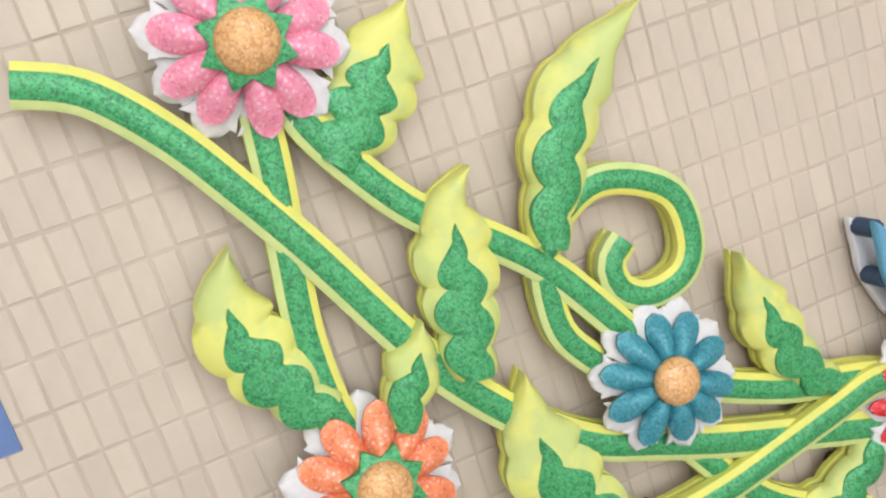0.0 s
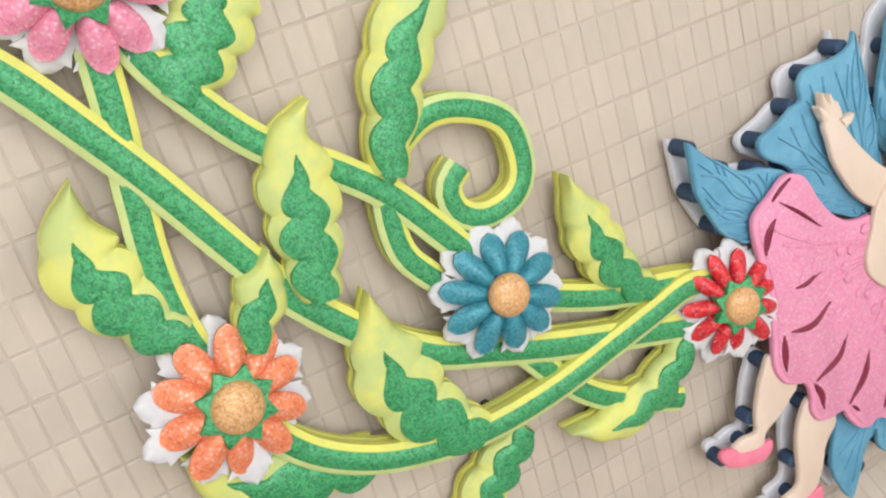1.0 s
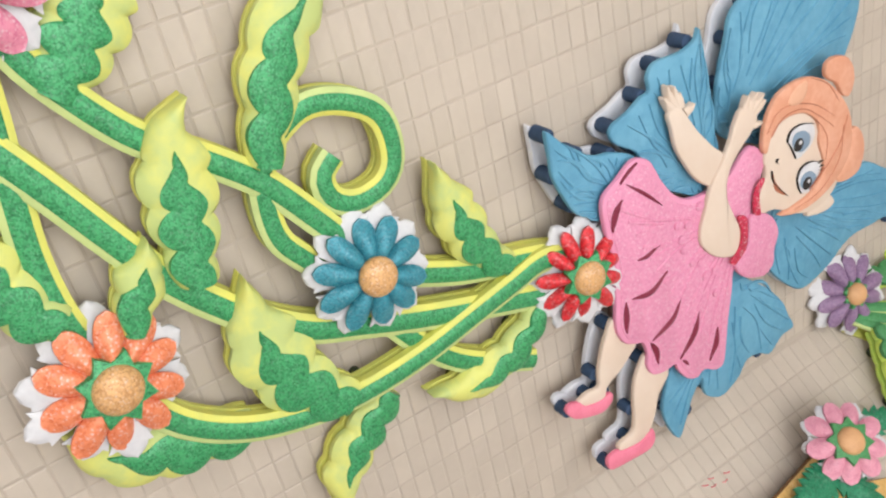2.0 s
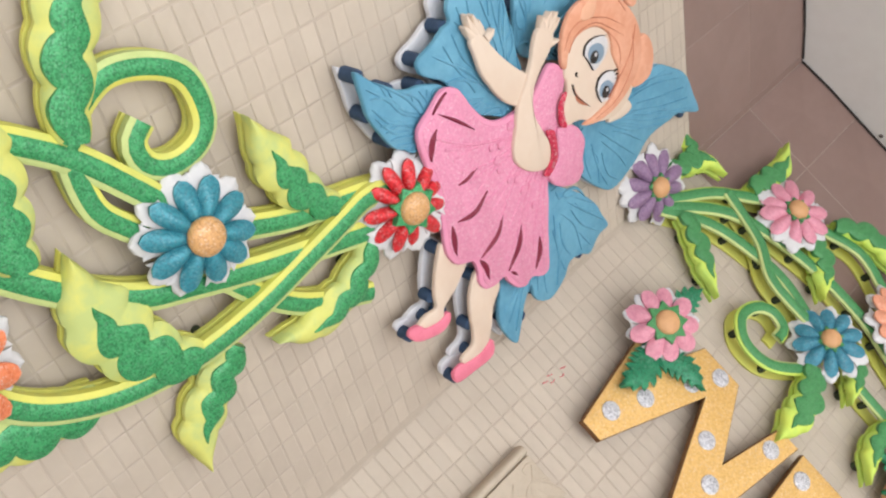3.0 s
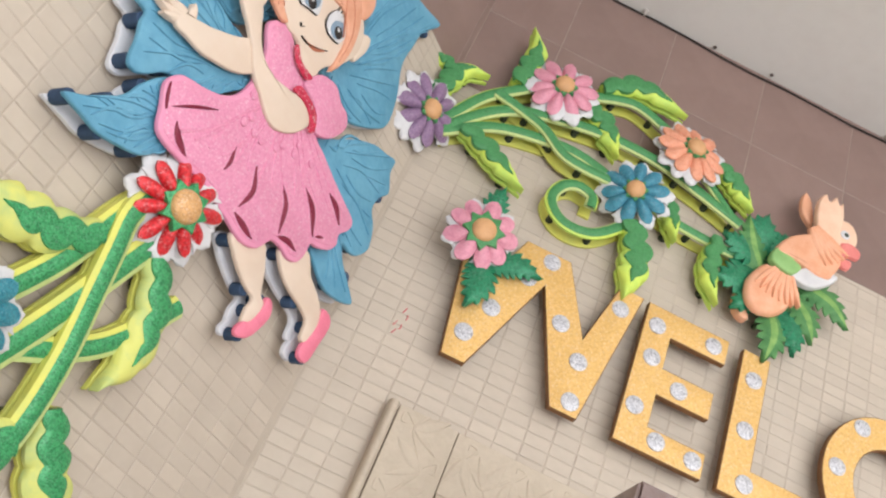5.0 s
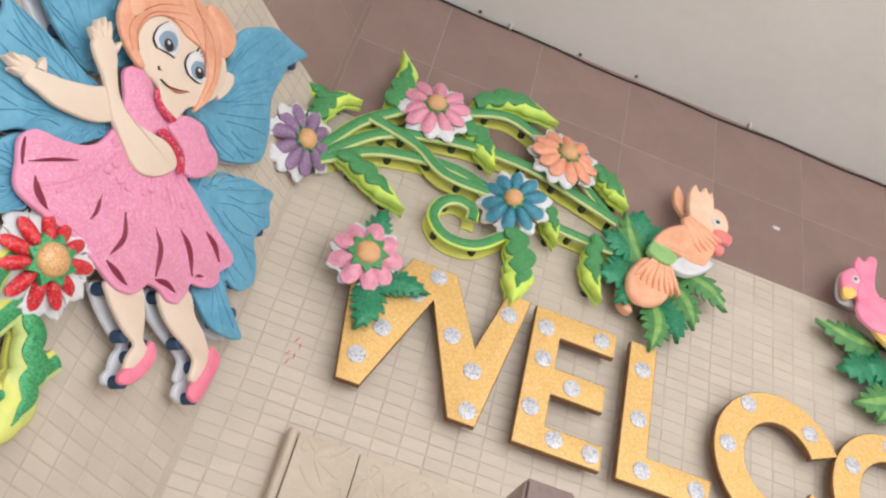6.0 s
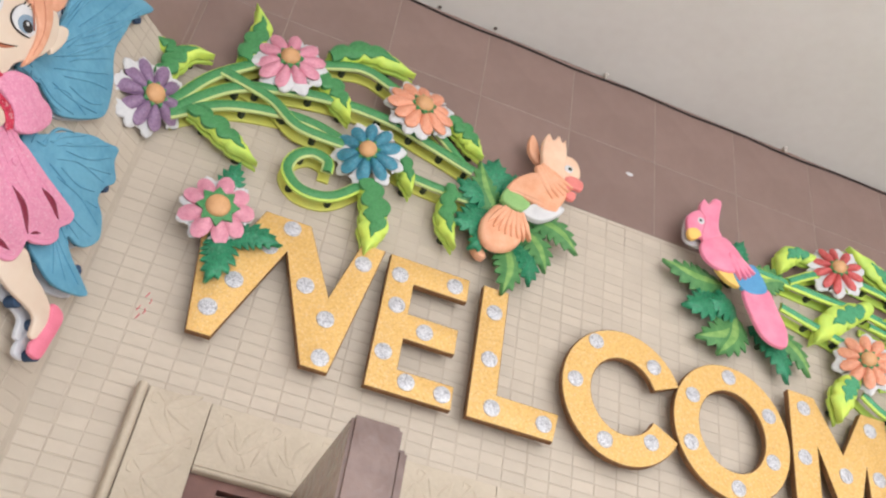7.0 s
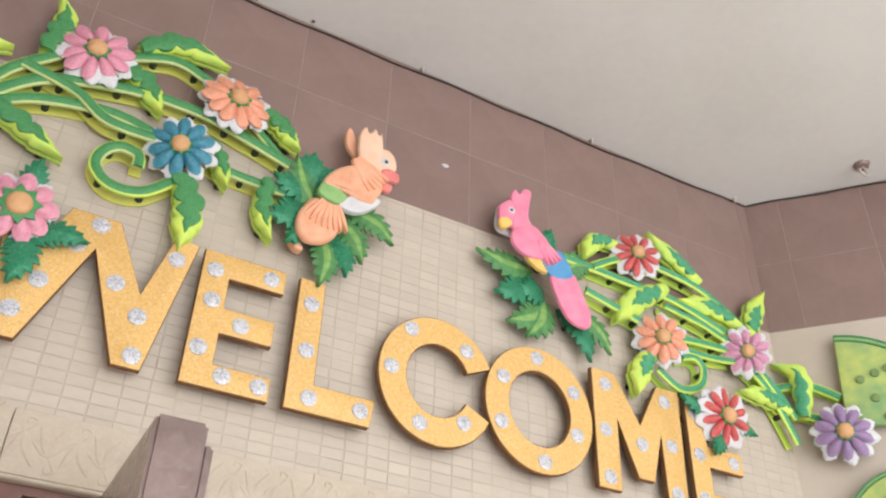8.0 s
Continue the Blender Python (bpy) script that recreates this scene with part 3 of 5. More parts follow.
flower(LW, -0.69, 1.591, 0.103, "orange", "large orange glitter foam daisy with white petals", off=0.064, spin=4, tilt=(-6, -7))
flower(LW, -0.67, 1.938, 0.092, "blue", "blue glitter foam daisy with white petals", off=0.07, star_r=0.25, spin=12, n=10, tilt=(0, -9))
flower(LW, -0.497, 2.274, 0.093, "red", "red glitter foam daisy with slim petals", off=0.072, n=11, slim=0.74, spin=0, tilt=(6, -7))

# blue notice at the wall
notice = thing("notice", LW, -1.0, 1.2, "blue printed notice sheet on the tiled wall", "notice")
bm = bmesh.new()
box(bm, -1.15, -0.85, 0.86, 1.275, 0.001, 0.004)
part("sheet", bm, textured("blue_print", (0.12, 0.2, 0.42), (0.1, 0.17, 0.36), 12, 0.5), notice)
for k in range(3):
    bm = bmesh.new()
    box(bm, -1.10, -0.872, 1.245 - 0.04 * k, 1.256 - 0.04 * k, 0.004, 0.0046)
    part("text_bar", bm, M_WHITE, notice)

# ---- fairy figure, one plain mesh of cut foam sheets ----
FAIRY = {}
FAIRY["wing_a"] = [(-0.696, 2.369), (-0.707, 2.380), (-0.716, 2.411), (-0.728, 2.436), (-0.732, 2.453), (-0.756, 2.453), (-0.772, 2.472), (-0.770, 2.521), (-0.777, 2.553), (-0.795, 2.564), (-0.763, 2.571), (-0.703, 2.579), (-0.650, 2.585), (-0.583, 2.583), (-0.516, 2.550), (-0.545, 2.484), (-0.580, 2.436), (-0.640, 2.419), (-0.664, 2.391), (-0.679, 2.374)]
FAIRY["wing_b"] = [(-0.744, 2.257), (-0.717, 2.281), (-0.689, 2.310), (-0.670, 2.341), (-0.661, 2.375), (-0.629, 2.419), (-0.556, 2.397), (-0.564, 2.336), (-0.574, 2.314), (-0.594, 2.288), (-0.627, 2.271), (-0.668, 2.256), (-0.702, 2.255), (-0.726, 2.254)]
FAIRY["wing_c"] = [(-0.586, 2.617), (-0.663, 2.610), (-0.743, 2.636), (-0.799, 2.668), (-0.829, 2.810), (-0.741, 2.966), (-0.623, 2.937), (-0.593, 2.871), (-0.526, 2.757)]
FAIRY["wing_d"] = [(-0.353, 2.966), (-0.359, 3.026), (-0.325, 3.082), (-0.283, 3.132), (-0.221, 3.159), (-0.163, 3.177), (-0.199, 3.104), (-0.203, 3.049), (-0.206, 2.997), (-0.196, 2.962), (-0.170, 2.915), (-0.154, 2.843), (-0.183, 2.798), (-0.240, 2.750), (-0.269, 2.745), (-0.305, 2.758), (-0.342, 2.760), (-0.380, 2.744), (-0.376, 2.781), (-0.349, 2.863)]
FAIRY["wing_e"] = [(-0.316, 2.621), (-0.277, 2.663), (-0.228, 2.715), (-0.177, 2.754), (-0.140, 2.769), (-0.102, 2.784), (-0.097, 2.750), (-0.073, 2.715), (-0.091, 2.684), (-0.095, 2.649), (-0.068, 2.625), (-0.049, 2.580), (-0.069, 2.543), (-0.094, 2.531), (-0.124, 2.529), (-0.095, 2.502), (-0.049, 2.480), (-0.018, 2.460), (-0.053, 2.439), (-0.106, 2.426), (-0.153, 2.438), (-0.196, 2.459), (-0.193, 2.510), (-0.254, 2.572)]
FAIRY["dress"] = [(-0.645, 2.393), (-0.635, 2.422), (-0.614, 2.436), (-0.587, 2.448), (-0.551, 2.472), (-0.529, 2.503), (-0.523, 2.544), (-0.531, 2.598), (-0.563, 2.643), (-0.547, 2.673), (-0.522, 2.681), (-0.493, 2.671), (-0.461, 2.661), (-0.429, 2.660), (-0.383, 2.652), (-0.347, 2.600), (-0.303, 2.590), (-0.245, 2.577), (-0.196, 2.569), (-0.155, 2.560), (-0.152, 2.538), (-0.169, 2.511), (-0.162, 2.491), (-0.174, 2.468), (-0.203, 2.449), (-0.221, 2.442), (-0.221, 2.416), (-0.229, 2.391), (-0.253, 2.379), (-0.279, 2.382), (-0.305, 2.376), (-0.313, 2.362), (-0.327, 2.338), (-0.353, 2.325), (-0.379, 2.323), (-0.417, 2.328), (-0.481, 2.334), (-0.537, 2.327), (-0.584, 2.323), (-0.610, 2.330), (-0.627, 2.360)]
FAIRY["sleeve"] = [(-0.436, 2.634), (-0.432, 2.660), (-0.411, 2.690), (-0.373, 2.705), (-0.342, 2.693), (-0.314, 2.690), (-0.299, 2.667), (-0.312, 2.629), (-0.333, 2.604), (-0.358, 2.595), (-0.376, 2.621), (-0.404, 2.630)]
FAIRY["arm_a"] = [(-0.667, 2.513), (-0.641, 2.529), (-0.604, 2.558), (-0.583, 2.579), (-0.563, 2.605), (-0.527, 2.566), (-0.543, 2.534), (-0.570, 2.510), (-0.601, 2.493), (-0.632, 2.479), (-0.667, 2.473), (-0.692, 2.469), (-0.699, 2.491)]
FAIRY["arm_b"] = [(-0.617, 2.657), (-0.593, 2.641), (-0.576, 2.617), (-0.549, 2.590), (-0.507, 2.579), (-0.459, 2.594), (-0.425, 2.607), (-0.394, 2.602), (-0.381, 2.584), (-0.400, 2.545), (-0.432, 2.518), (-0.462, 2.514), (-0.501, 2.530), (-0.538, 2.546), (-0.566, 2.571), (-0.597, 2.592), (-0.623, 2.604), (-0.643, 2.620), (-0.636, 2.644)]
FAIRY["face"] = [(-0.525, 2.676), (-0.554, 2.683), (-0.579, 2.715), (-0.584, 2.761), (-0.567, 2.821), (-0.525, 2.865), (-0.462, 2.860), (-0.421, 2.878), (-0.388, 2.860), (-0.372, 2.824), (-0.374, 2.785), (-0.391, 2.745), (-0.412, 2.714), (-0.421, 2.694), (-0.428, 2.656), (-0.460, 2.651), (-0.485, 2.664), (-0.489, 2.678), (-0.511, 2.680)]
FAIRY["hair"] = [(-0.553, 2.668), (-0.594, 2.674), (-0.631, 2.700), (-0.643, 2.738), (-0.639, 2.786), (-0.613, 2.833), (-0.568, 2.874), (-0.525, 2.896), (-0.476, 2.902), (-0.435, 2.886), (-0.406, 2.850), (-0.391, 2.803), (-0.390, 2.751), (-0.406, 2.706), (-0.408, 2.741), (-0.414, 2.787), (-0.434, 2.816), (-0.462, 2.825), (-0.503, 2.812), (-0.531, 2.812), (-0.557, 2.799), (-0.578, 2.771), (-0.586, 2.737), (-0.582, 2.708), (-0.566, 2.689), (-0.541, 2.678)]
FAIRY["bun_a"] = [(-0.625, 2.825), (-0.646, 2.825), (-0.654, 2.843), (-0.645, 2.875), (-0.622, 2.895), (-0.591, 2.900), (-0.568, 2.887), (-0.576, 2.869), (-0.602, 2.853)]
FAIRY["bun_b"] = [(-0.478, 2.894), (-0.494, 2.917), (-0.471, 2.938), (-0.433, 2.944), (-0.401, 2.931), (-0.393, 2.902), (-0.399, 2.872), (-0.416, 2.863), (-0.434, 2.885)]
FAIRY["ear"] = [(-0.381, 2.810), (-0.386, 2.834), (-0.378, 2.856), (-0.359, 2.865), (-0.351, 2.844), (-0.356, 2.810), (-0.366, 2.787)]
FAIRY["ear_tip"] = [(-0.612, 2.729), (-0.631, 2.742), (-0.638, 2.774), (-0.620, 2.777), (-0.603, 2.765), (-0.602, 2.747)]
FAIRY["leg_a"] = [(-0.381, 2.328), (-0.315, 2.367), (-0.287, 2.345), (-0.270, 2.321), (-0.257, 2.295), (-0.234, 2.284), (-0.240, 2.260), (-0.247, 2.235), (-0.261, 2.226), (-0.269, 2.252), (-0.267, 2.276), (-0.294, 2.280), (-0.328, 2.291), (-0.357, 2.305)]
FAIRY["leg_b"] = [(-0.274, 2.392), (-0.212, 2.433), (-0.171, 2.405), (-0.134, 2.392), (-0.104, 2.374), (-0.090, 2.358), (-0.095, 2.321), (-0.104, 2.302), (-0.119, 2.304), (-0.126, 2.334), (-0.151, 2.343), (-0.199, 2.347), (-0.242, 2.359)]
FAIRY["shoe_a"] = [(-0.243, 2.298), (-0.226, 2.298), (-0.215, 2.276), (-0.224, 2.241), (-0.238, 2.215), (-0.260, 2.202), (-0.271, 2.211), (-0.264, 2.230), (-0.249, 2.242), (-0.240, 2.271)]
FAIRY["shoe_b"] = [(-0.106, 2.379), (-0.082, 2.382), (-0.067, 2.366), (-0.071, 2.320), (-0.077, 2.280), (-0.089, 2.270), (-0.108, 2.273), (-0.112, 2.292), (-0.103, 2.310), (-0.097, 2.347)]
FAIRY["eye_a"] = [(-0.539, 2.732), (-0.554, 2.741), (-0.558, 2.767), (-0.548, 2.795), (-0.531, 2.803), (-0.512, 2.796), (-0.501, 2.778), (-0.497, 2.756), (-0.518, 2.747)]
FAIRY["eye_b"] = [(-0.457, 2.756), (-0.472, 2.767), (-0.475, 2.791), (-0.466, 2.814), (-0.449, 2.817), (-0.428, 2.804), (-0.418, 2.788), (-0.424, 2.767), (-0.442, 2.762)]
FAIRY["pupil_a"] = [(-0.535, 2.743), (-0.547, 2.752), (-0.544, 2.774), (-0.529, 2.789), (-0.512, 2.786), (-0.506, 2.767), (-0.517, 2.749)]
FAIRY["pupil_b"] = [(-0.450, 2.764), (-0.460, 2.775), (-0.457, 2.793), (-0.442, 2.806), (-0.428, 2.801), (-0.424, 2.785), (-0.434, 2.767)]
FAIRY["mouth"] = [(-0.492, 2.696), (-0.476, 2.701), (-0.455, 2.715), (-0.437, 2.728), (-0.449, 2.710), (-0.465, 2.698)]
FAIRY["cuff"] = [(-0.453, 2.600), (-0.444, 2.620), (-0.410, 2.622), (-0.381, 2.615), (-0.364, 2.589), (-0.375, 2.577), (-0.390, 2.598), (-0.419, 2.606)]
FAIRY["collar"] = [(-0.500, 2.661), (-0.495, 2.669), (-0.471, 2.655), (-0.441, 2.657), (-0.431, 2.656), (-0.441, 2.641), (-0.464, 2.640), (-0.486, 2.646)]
M_WING = textured("blue_wing_foam", (0.14, 0.365, 0.51), (0.10, 0.30, 0.44), 14, 0.55, 0.5, 4, dist=0.004)
M_DRESS = glitter("pink_dress_glitter", (0.77, 0.30, 0.45), (0.68, 0.225, 0.37), 360, 0.5, 0.05, 0.5, 0.3)
M_SKIN = textured("skin_foam", (0.71, 0.575, 0.47), (0.69, 0.54, 0.43), 9, 0.6, 0.05)
M_HAIR = textured("auburn_foam", (0.77, 0.40, 0.27), (0.68, 0.31, 0.19), 16, 0.6, 0.2)
M_HAIRL = textured("pale_auburn", (0.80, 0.47, 0.33), (0.74, 0.40, 0.26), 16, 0.6, 0.2)
M_SHOE = textured("pink_foam", (0.82, 0.22, 0.32), (0.75, 0.18, 0.27), 30, 0.5)
M_RIM2 = textured("pale_pink_foam", (0.78, 0.31, 0.46), (0.74, 0.27, 0.42), 20, 0.55)
M_STRAND = textured("dark_auburn", (0.50, 0.17, 0.09), (0.42, 0.13, 0.07), 30, 0.6)
M_FOLD = mat("dark_red_fold", (0.19, 0.009, 0.035), 0.6)
M_TRIM = glitter("red_trim", (0.66, 0.03, 0.09), (0.4, 0.01, 0.04))
M_EYE = mat("slate_blue_gloss", (0.21, 0.29, 0.38), 0.4)
M_RIM = textured("white_backing", (0.70, 0.70, 0.74), (0.64, 0.64, 0.69), 30, 0.55)
FAIRY_MATS = [M_WING, M_DRESS, M_SKIN, M_HAIR, M_SHOE, M_FOLD, M_TRIM, M_WHITE, M_EYE, M_RIM, M_BLUESP, M_DARK, M_RIM2, M_STRAND, M_HAIRL]
LAYER = {  # front material, front height, smooth outline
    "wing_a": (0, 0.066), "wing_b": (0, 0.064), "wing_c": (0, 0.05), "wing_d": (0, 0.034), "wing_e": (0, 0.056),
    "leg_a": (2, 0.074), "leg_b": (2, 0.074), "shoe_a": (4, 0.078), "shoe_b": (4, 0.078), "dress": (12, 0.082), "sleeve": (1, 0.090),
    "arm_a": (2, 0.086), "arm_b": (2, 0.0915), "face": (2, 0.086), "ear": (2, 0.084), "ear_tip": (14, 0.094), "hair": (3, 0.092), "bun_a": (3, 0.095), "bun_b": (3, 0.088),
    "eye_a": (7, 0.0885), "eye_b": (7, 0.0885), "pupil_a": (8, 0.0895), "pupil_b": (8, 0.0895), "mouth": (13, 0.0875), "cuff": (6, 0.094), "collar": (6, 0.0925),
}
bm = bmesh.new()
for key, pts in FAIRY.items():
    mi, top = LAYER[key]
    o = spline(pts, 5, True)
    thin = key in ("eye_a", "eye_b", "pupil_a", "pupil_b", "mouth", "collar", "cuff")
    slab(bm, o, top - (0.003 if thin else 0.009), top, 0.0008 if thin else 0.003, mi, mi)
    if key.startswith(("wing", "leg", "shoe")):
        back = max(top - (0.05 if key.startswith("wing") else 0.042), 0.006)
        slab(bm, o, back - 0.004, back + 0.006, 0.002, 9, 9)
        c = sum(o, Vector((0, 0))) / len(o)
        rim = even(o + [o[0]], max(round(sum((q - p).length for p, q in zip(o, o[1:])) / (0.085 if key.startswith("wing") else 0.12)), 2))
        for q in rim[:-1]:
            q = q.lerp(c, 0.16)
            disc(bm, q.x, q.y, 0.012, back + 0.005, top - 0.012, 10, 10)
for pts, w in (
    ([(-0.641, 2.398), (-0.631, 2.379), (-0.620, 2.361)], 0.006),
    ([(-0.615, 2.372), (-0.583, 2.407), (-0.546, 2.442)], 0.006),
    ([(-0.593, 2.362), (-0.574, 2.346), (-0.546, 2.336)], 0.014),
    ([(-0.479, 2.428), (-0.471, 2.401), (-0.473, 2.379)], 0.008),
    ([(-0.423, 2.440), (-0.400, 2.403), (-0.408, 2.359)], 0.011),
    ([(-0.409, 2.346), (-0.376, 2.343), (-0.349, 2.340)], 0.013),
    ([(-0.353, 2.463), (-0.322, 2.443), (-0.304, 2.393)], 0.012),
    ([(-0.302, 2.389), (-0.275, 2.400), (-0.249, 2.400)], 0.012),
    ([(-0.306, 2.503), (-0.265, 2.490), (-0.230, 2.451)], 0.014),
    ([(-0.224, 2.456), (-0.216, 2.464), (-0.205, 2.471)], 0.006),
    ([(-0.247, 2.546), (-0.213, 2.540), (-0.185, 2.521)], 0.014),
):
    strip(bm, even(spline(pts, 6), 14), [max(w * math.sin(math.pi * i / 14) ** 0.8, 0.0006) for i in range(15)], 0.080, 0.0862, 0.0003, 5, 5, 2)
# small raised dots round the waist
for x, z in [(-0.508, 2.522), (-0.465, 2.476), (-0.445, 2.479), (-0.410, 2.498), (-0.401, 2.514), (-0.368, 2.525), (-0.369, 2.547), (-0.323, 2.547), (-0.487, 2.492), (-0.495, 2.471)]:
    disc(bm, x, z, 0.0085, 0.08, 0.0872, 12, 1)
for q in ((-0.523, 2.759), (-0.438, 2.781)):
    disc(bm, q[0], q[1], 0.0125, 0.087, 0.0902, 14, 11)
    disc(bm, q[0] - 0.003, q[1] + 0.004, 0.0042, 0.087, 0.0906, 10, 7)
# eyelids, lashes, brow and smile
for pts, w in (
    ([(-0.540, 2.731), (-0.556, 2.739), (-0.559, 2.767), (-0.548, 2.799)], 0.0050),
    ([(-0.540, 2.731), (-0.522, 2.742), (-0.499, 2.752)], 0.0030),
    ([(-0.457, 2.755), (-0.474, 2.765), (-0.477, 2.789), (-0.466, 2.816)], 0.0050),
    ([(-0.457, 2.755), (-0.440, 2.758), (-0.423, 2.766)], 0.0030),
    ([(-0.465, 2.810), (-0.466, 2.819), (-0.465, 2.826)], 0.0030),
    ([(-0.458, 2.813), (-0.456, 2.823), (-0.454, 2.831)], 0.0030),
    ([(-0.451, 2.813), (-0.446, 2.823), (-0.442, 2.830)], 0.0030),
    ([(-0.501, 2.691), (-0.476, 2.696), (-0.435, 2.730)], 0.0040),
    ([(-0.507, 2.709), (-0.513, 2.703), (-0.518, 2.707)], 0.0025),
):
    strip(bm, even(spline(pts, 5), 10), [max(0.27 * w * math.sin(math.pi * (i + 0.8) / 11.6), 0.0005) for i in range(11)], 0.086, 0.0908, 0.0002, 11, 11, 2)
# the dress inside its pale hem, and pleats
o = spline(FAIRY["dress"], 5, True)
if area2(o) < 0:
    o.reverse()
inner = []
for i in range(len(o)):
    t = (o[(i + 1) % len(o)] - o[i - 1]).normalized()
    inner.append(o[i] + Vector((-t.y, t.x)) * 0.009)
slab(bm, inner, 0.079, 0.0835, 0.002, 1, 1)
for i in range(14):
    t = i / 13
    a = Vector((-0.39 - 0.10 * t, 2.60 - 0.08 * t))
    b = Vector((-0.185 - 0.40 * t, 2.545 - 0.20 * t ** 0.8))
    m = a.lerp(b, 0.5) + Vector((0.012 * math.sin(i * 2.1), -0.008))
    strip(bm, even(spline([a, m, a.lerp(b, 0.93)], 5), 12), [0.002 + 0.008 * k / 12 for k in range(13)], 0.082, 0.0832, 0.0022, 1, 1, 4)
# fingers
for top, pts in (
    (0.085, [(-0.691, 2.491), (-0.719, 2.477), (-0.738, 2.472)]),
    (0.085, [(-0.694, 2.494), (-0.718, 2.489), (-0.732, 2.485)]),
    (0.085, [(-0.692, 2.499), (-0.709, 2.497), (-0.718, 2.496)]),
    (0.085, [(-0.690, 2.486), (-0.710, 2.471), (-0.721, 2.463)]),
    (0.085, [(-0.679, 2.506), (-0.683, 2.518), (-0.690, 2.525)]),
    (0.0905, [(-0.630, 2.633), (-0.648, 2.636), (-0.660, 2.639)]),
    (0.0905, [(-0.631, 2.640), (-0.648, 2.651), (-0.658, 2.660)]),
    (0.0905, [(-0.627, 2.645), (-0.641, 2.664), (-0.651, 2.675)]),
    (0.0905, [(-0.622, 2.647), (-0.630, 2.667), (-0.639, 2.678)]),
    (0.0905, [(-0.609, 2.637), (-0.602, 2.654), (-0.602, 2.669)]),
):
    strip(bm, even(spline(pts, 5), 8), [0.017 * math.sin(math.pi * (0.45 + 0.47 * i / 8)) for i in range(9)], top - 0.012, top - 0.001, 0.002, 2, 2, 4)
# strands of the hair
for pts in (
    [(-0.567, 2.688), (-0.591, 2.717), (-0.587, 2.770), (-0.546, 2.824), (-0.522, 2.849)],
    [(-0.638, 2.785), (-0.610, 2.831), (-0.567, 2.861)],
    [(-0.530, 2.885), (-0.485, 2.866), (-0.454, 2.831), (-0.424, 2.785)],
    [(-0.577, 2.677), (-0.605, 2.701), (-0.606, 2.742), (-0.583, 2.800), (-0.544, 2.849)],
    [(-0.516, 2.875), (-0.451, 2.864), (-0.409, 2.810), (-0.402, 2.740)],
    [(-0.556, 2.801), (-0.512, 2.830), (-0.467, 2.827)],
    [(-0.636, 2.846), (-0.638, 2.862), (-0.623, 2.882)],
):
    strip(bm, even(spline(pts, 6), 20), [max(0.004 * math.sin(math.pi * (i + 0.5) / 21), 0.0006) for i in range(21)], 0.090, 0.0927, 0.0005, 13, 13, 2)
# raised veins of the wings
for key, mid in (("wing_a", 0.068), ("wing_b", 0.066), ("wing_c", 0.052), ("wing_d", 0.036), ("wing_e", 0.058)):
    pts = [Vector(q) for q in FAIRY[key]]
    c = sum(pts, Vector((0, 0))) / len(pts)
    root = min(pts, key=lambda q: (q - Vector((-0.42, 2.56))).length).lerp(c, 0.12)
    edge = even(spline(pts, 4, True), 30)
    for k, q in enumerate(edge[1:30]):
        e = root.lerp(q, 0.92)
        r0 = root.lerp(e, 0.25 + 0.3 * ((k * 0.37) % 1))
        if not all(inside(root.lerp(q, u), edge) for u in (0.5, 0.7, 0.85)):
            continue
        ln = even(spline([r0, r0.lerp(e, 0.5) + Vector((0.014 * math.sin(k * 1.3), 0.014 * math.cos(k * 2.1))), e], 5), 12)
        strip(bm, ln, [max(0.0075 * math.sin(math.pi * (i + 0.6) / 13.2), 0.0008) for i in range(13)], mid - 0.004, mid - 0.0018, 0.0028, 0, 0, 4)
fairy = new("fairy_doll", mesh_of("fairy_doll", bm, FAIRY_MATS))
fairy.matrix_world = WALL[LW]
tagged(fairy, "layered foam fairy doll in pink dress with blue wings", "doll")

# ---- centre wall garland ----
CW = "centre"
for pts, w, lift in (
    ([(0.031, 2.976), (0.142, 3.06), (0.275, 3.097), (0.362, 3.101), (0.456, 3.078)], 0.04, 0.0),
    ([(0.028, 2.984), (0.152, 3.124), (0.341, 3.19), (0.524, 3.2), (0.655, 3.172), (0.789, 3.134)], 0.042, 0.003),
    ([(0.012, 2.994), (0.039, 3.036), (0.093, 3.133), (0.194, 3.238)], 0.04, 0.006),
    ([(0.109, 3.151), (0.24, 3.119), (0.327, 3.064), (0.46, 3.061)], 0.038, 0.014),
    ([(0.29, 3.279), (0.432, 3.344), (0.533, 3.32), (0.603, 3.292)], 0.04, 0.0),
    ([(0.55, 3.064), (0.644, 3.046), (0.801, 3.04)], 0.036, 0.0),
    ([(0.642, 3.248), (0.70, 3.20), (0.772, 3.137)], 0.032, 0.002),
):
    stem(CW, pts, w * 0.76, lift, gap=0.022)
stem(CW, [(0.522, 2.977), (0.45, 2.904), (0.375, 2.894), (0.33, 2.935), (0.339, 2.985), (0.375, 3.013), (0.417, 3.003), (0.422, 2.968)], 0.03, 0.0, gap=0.022, label="lime foam tendril curled into a spiral", name="spiral_tendril")
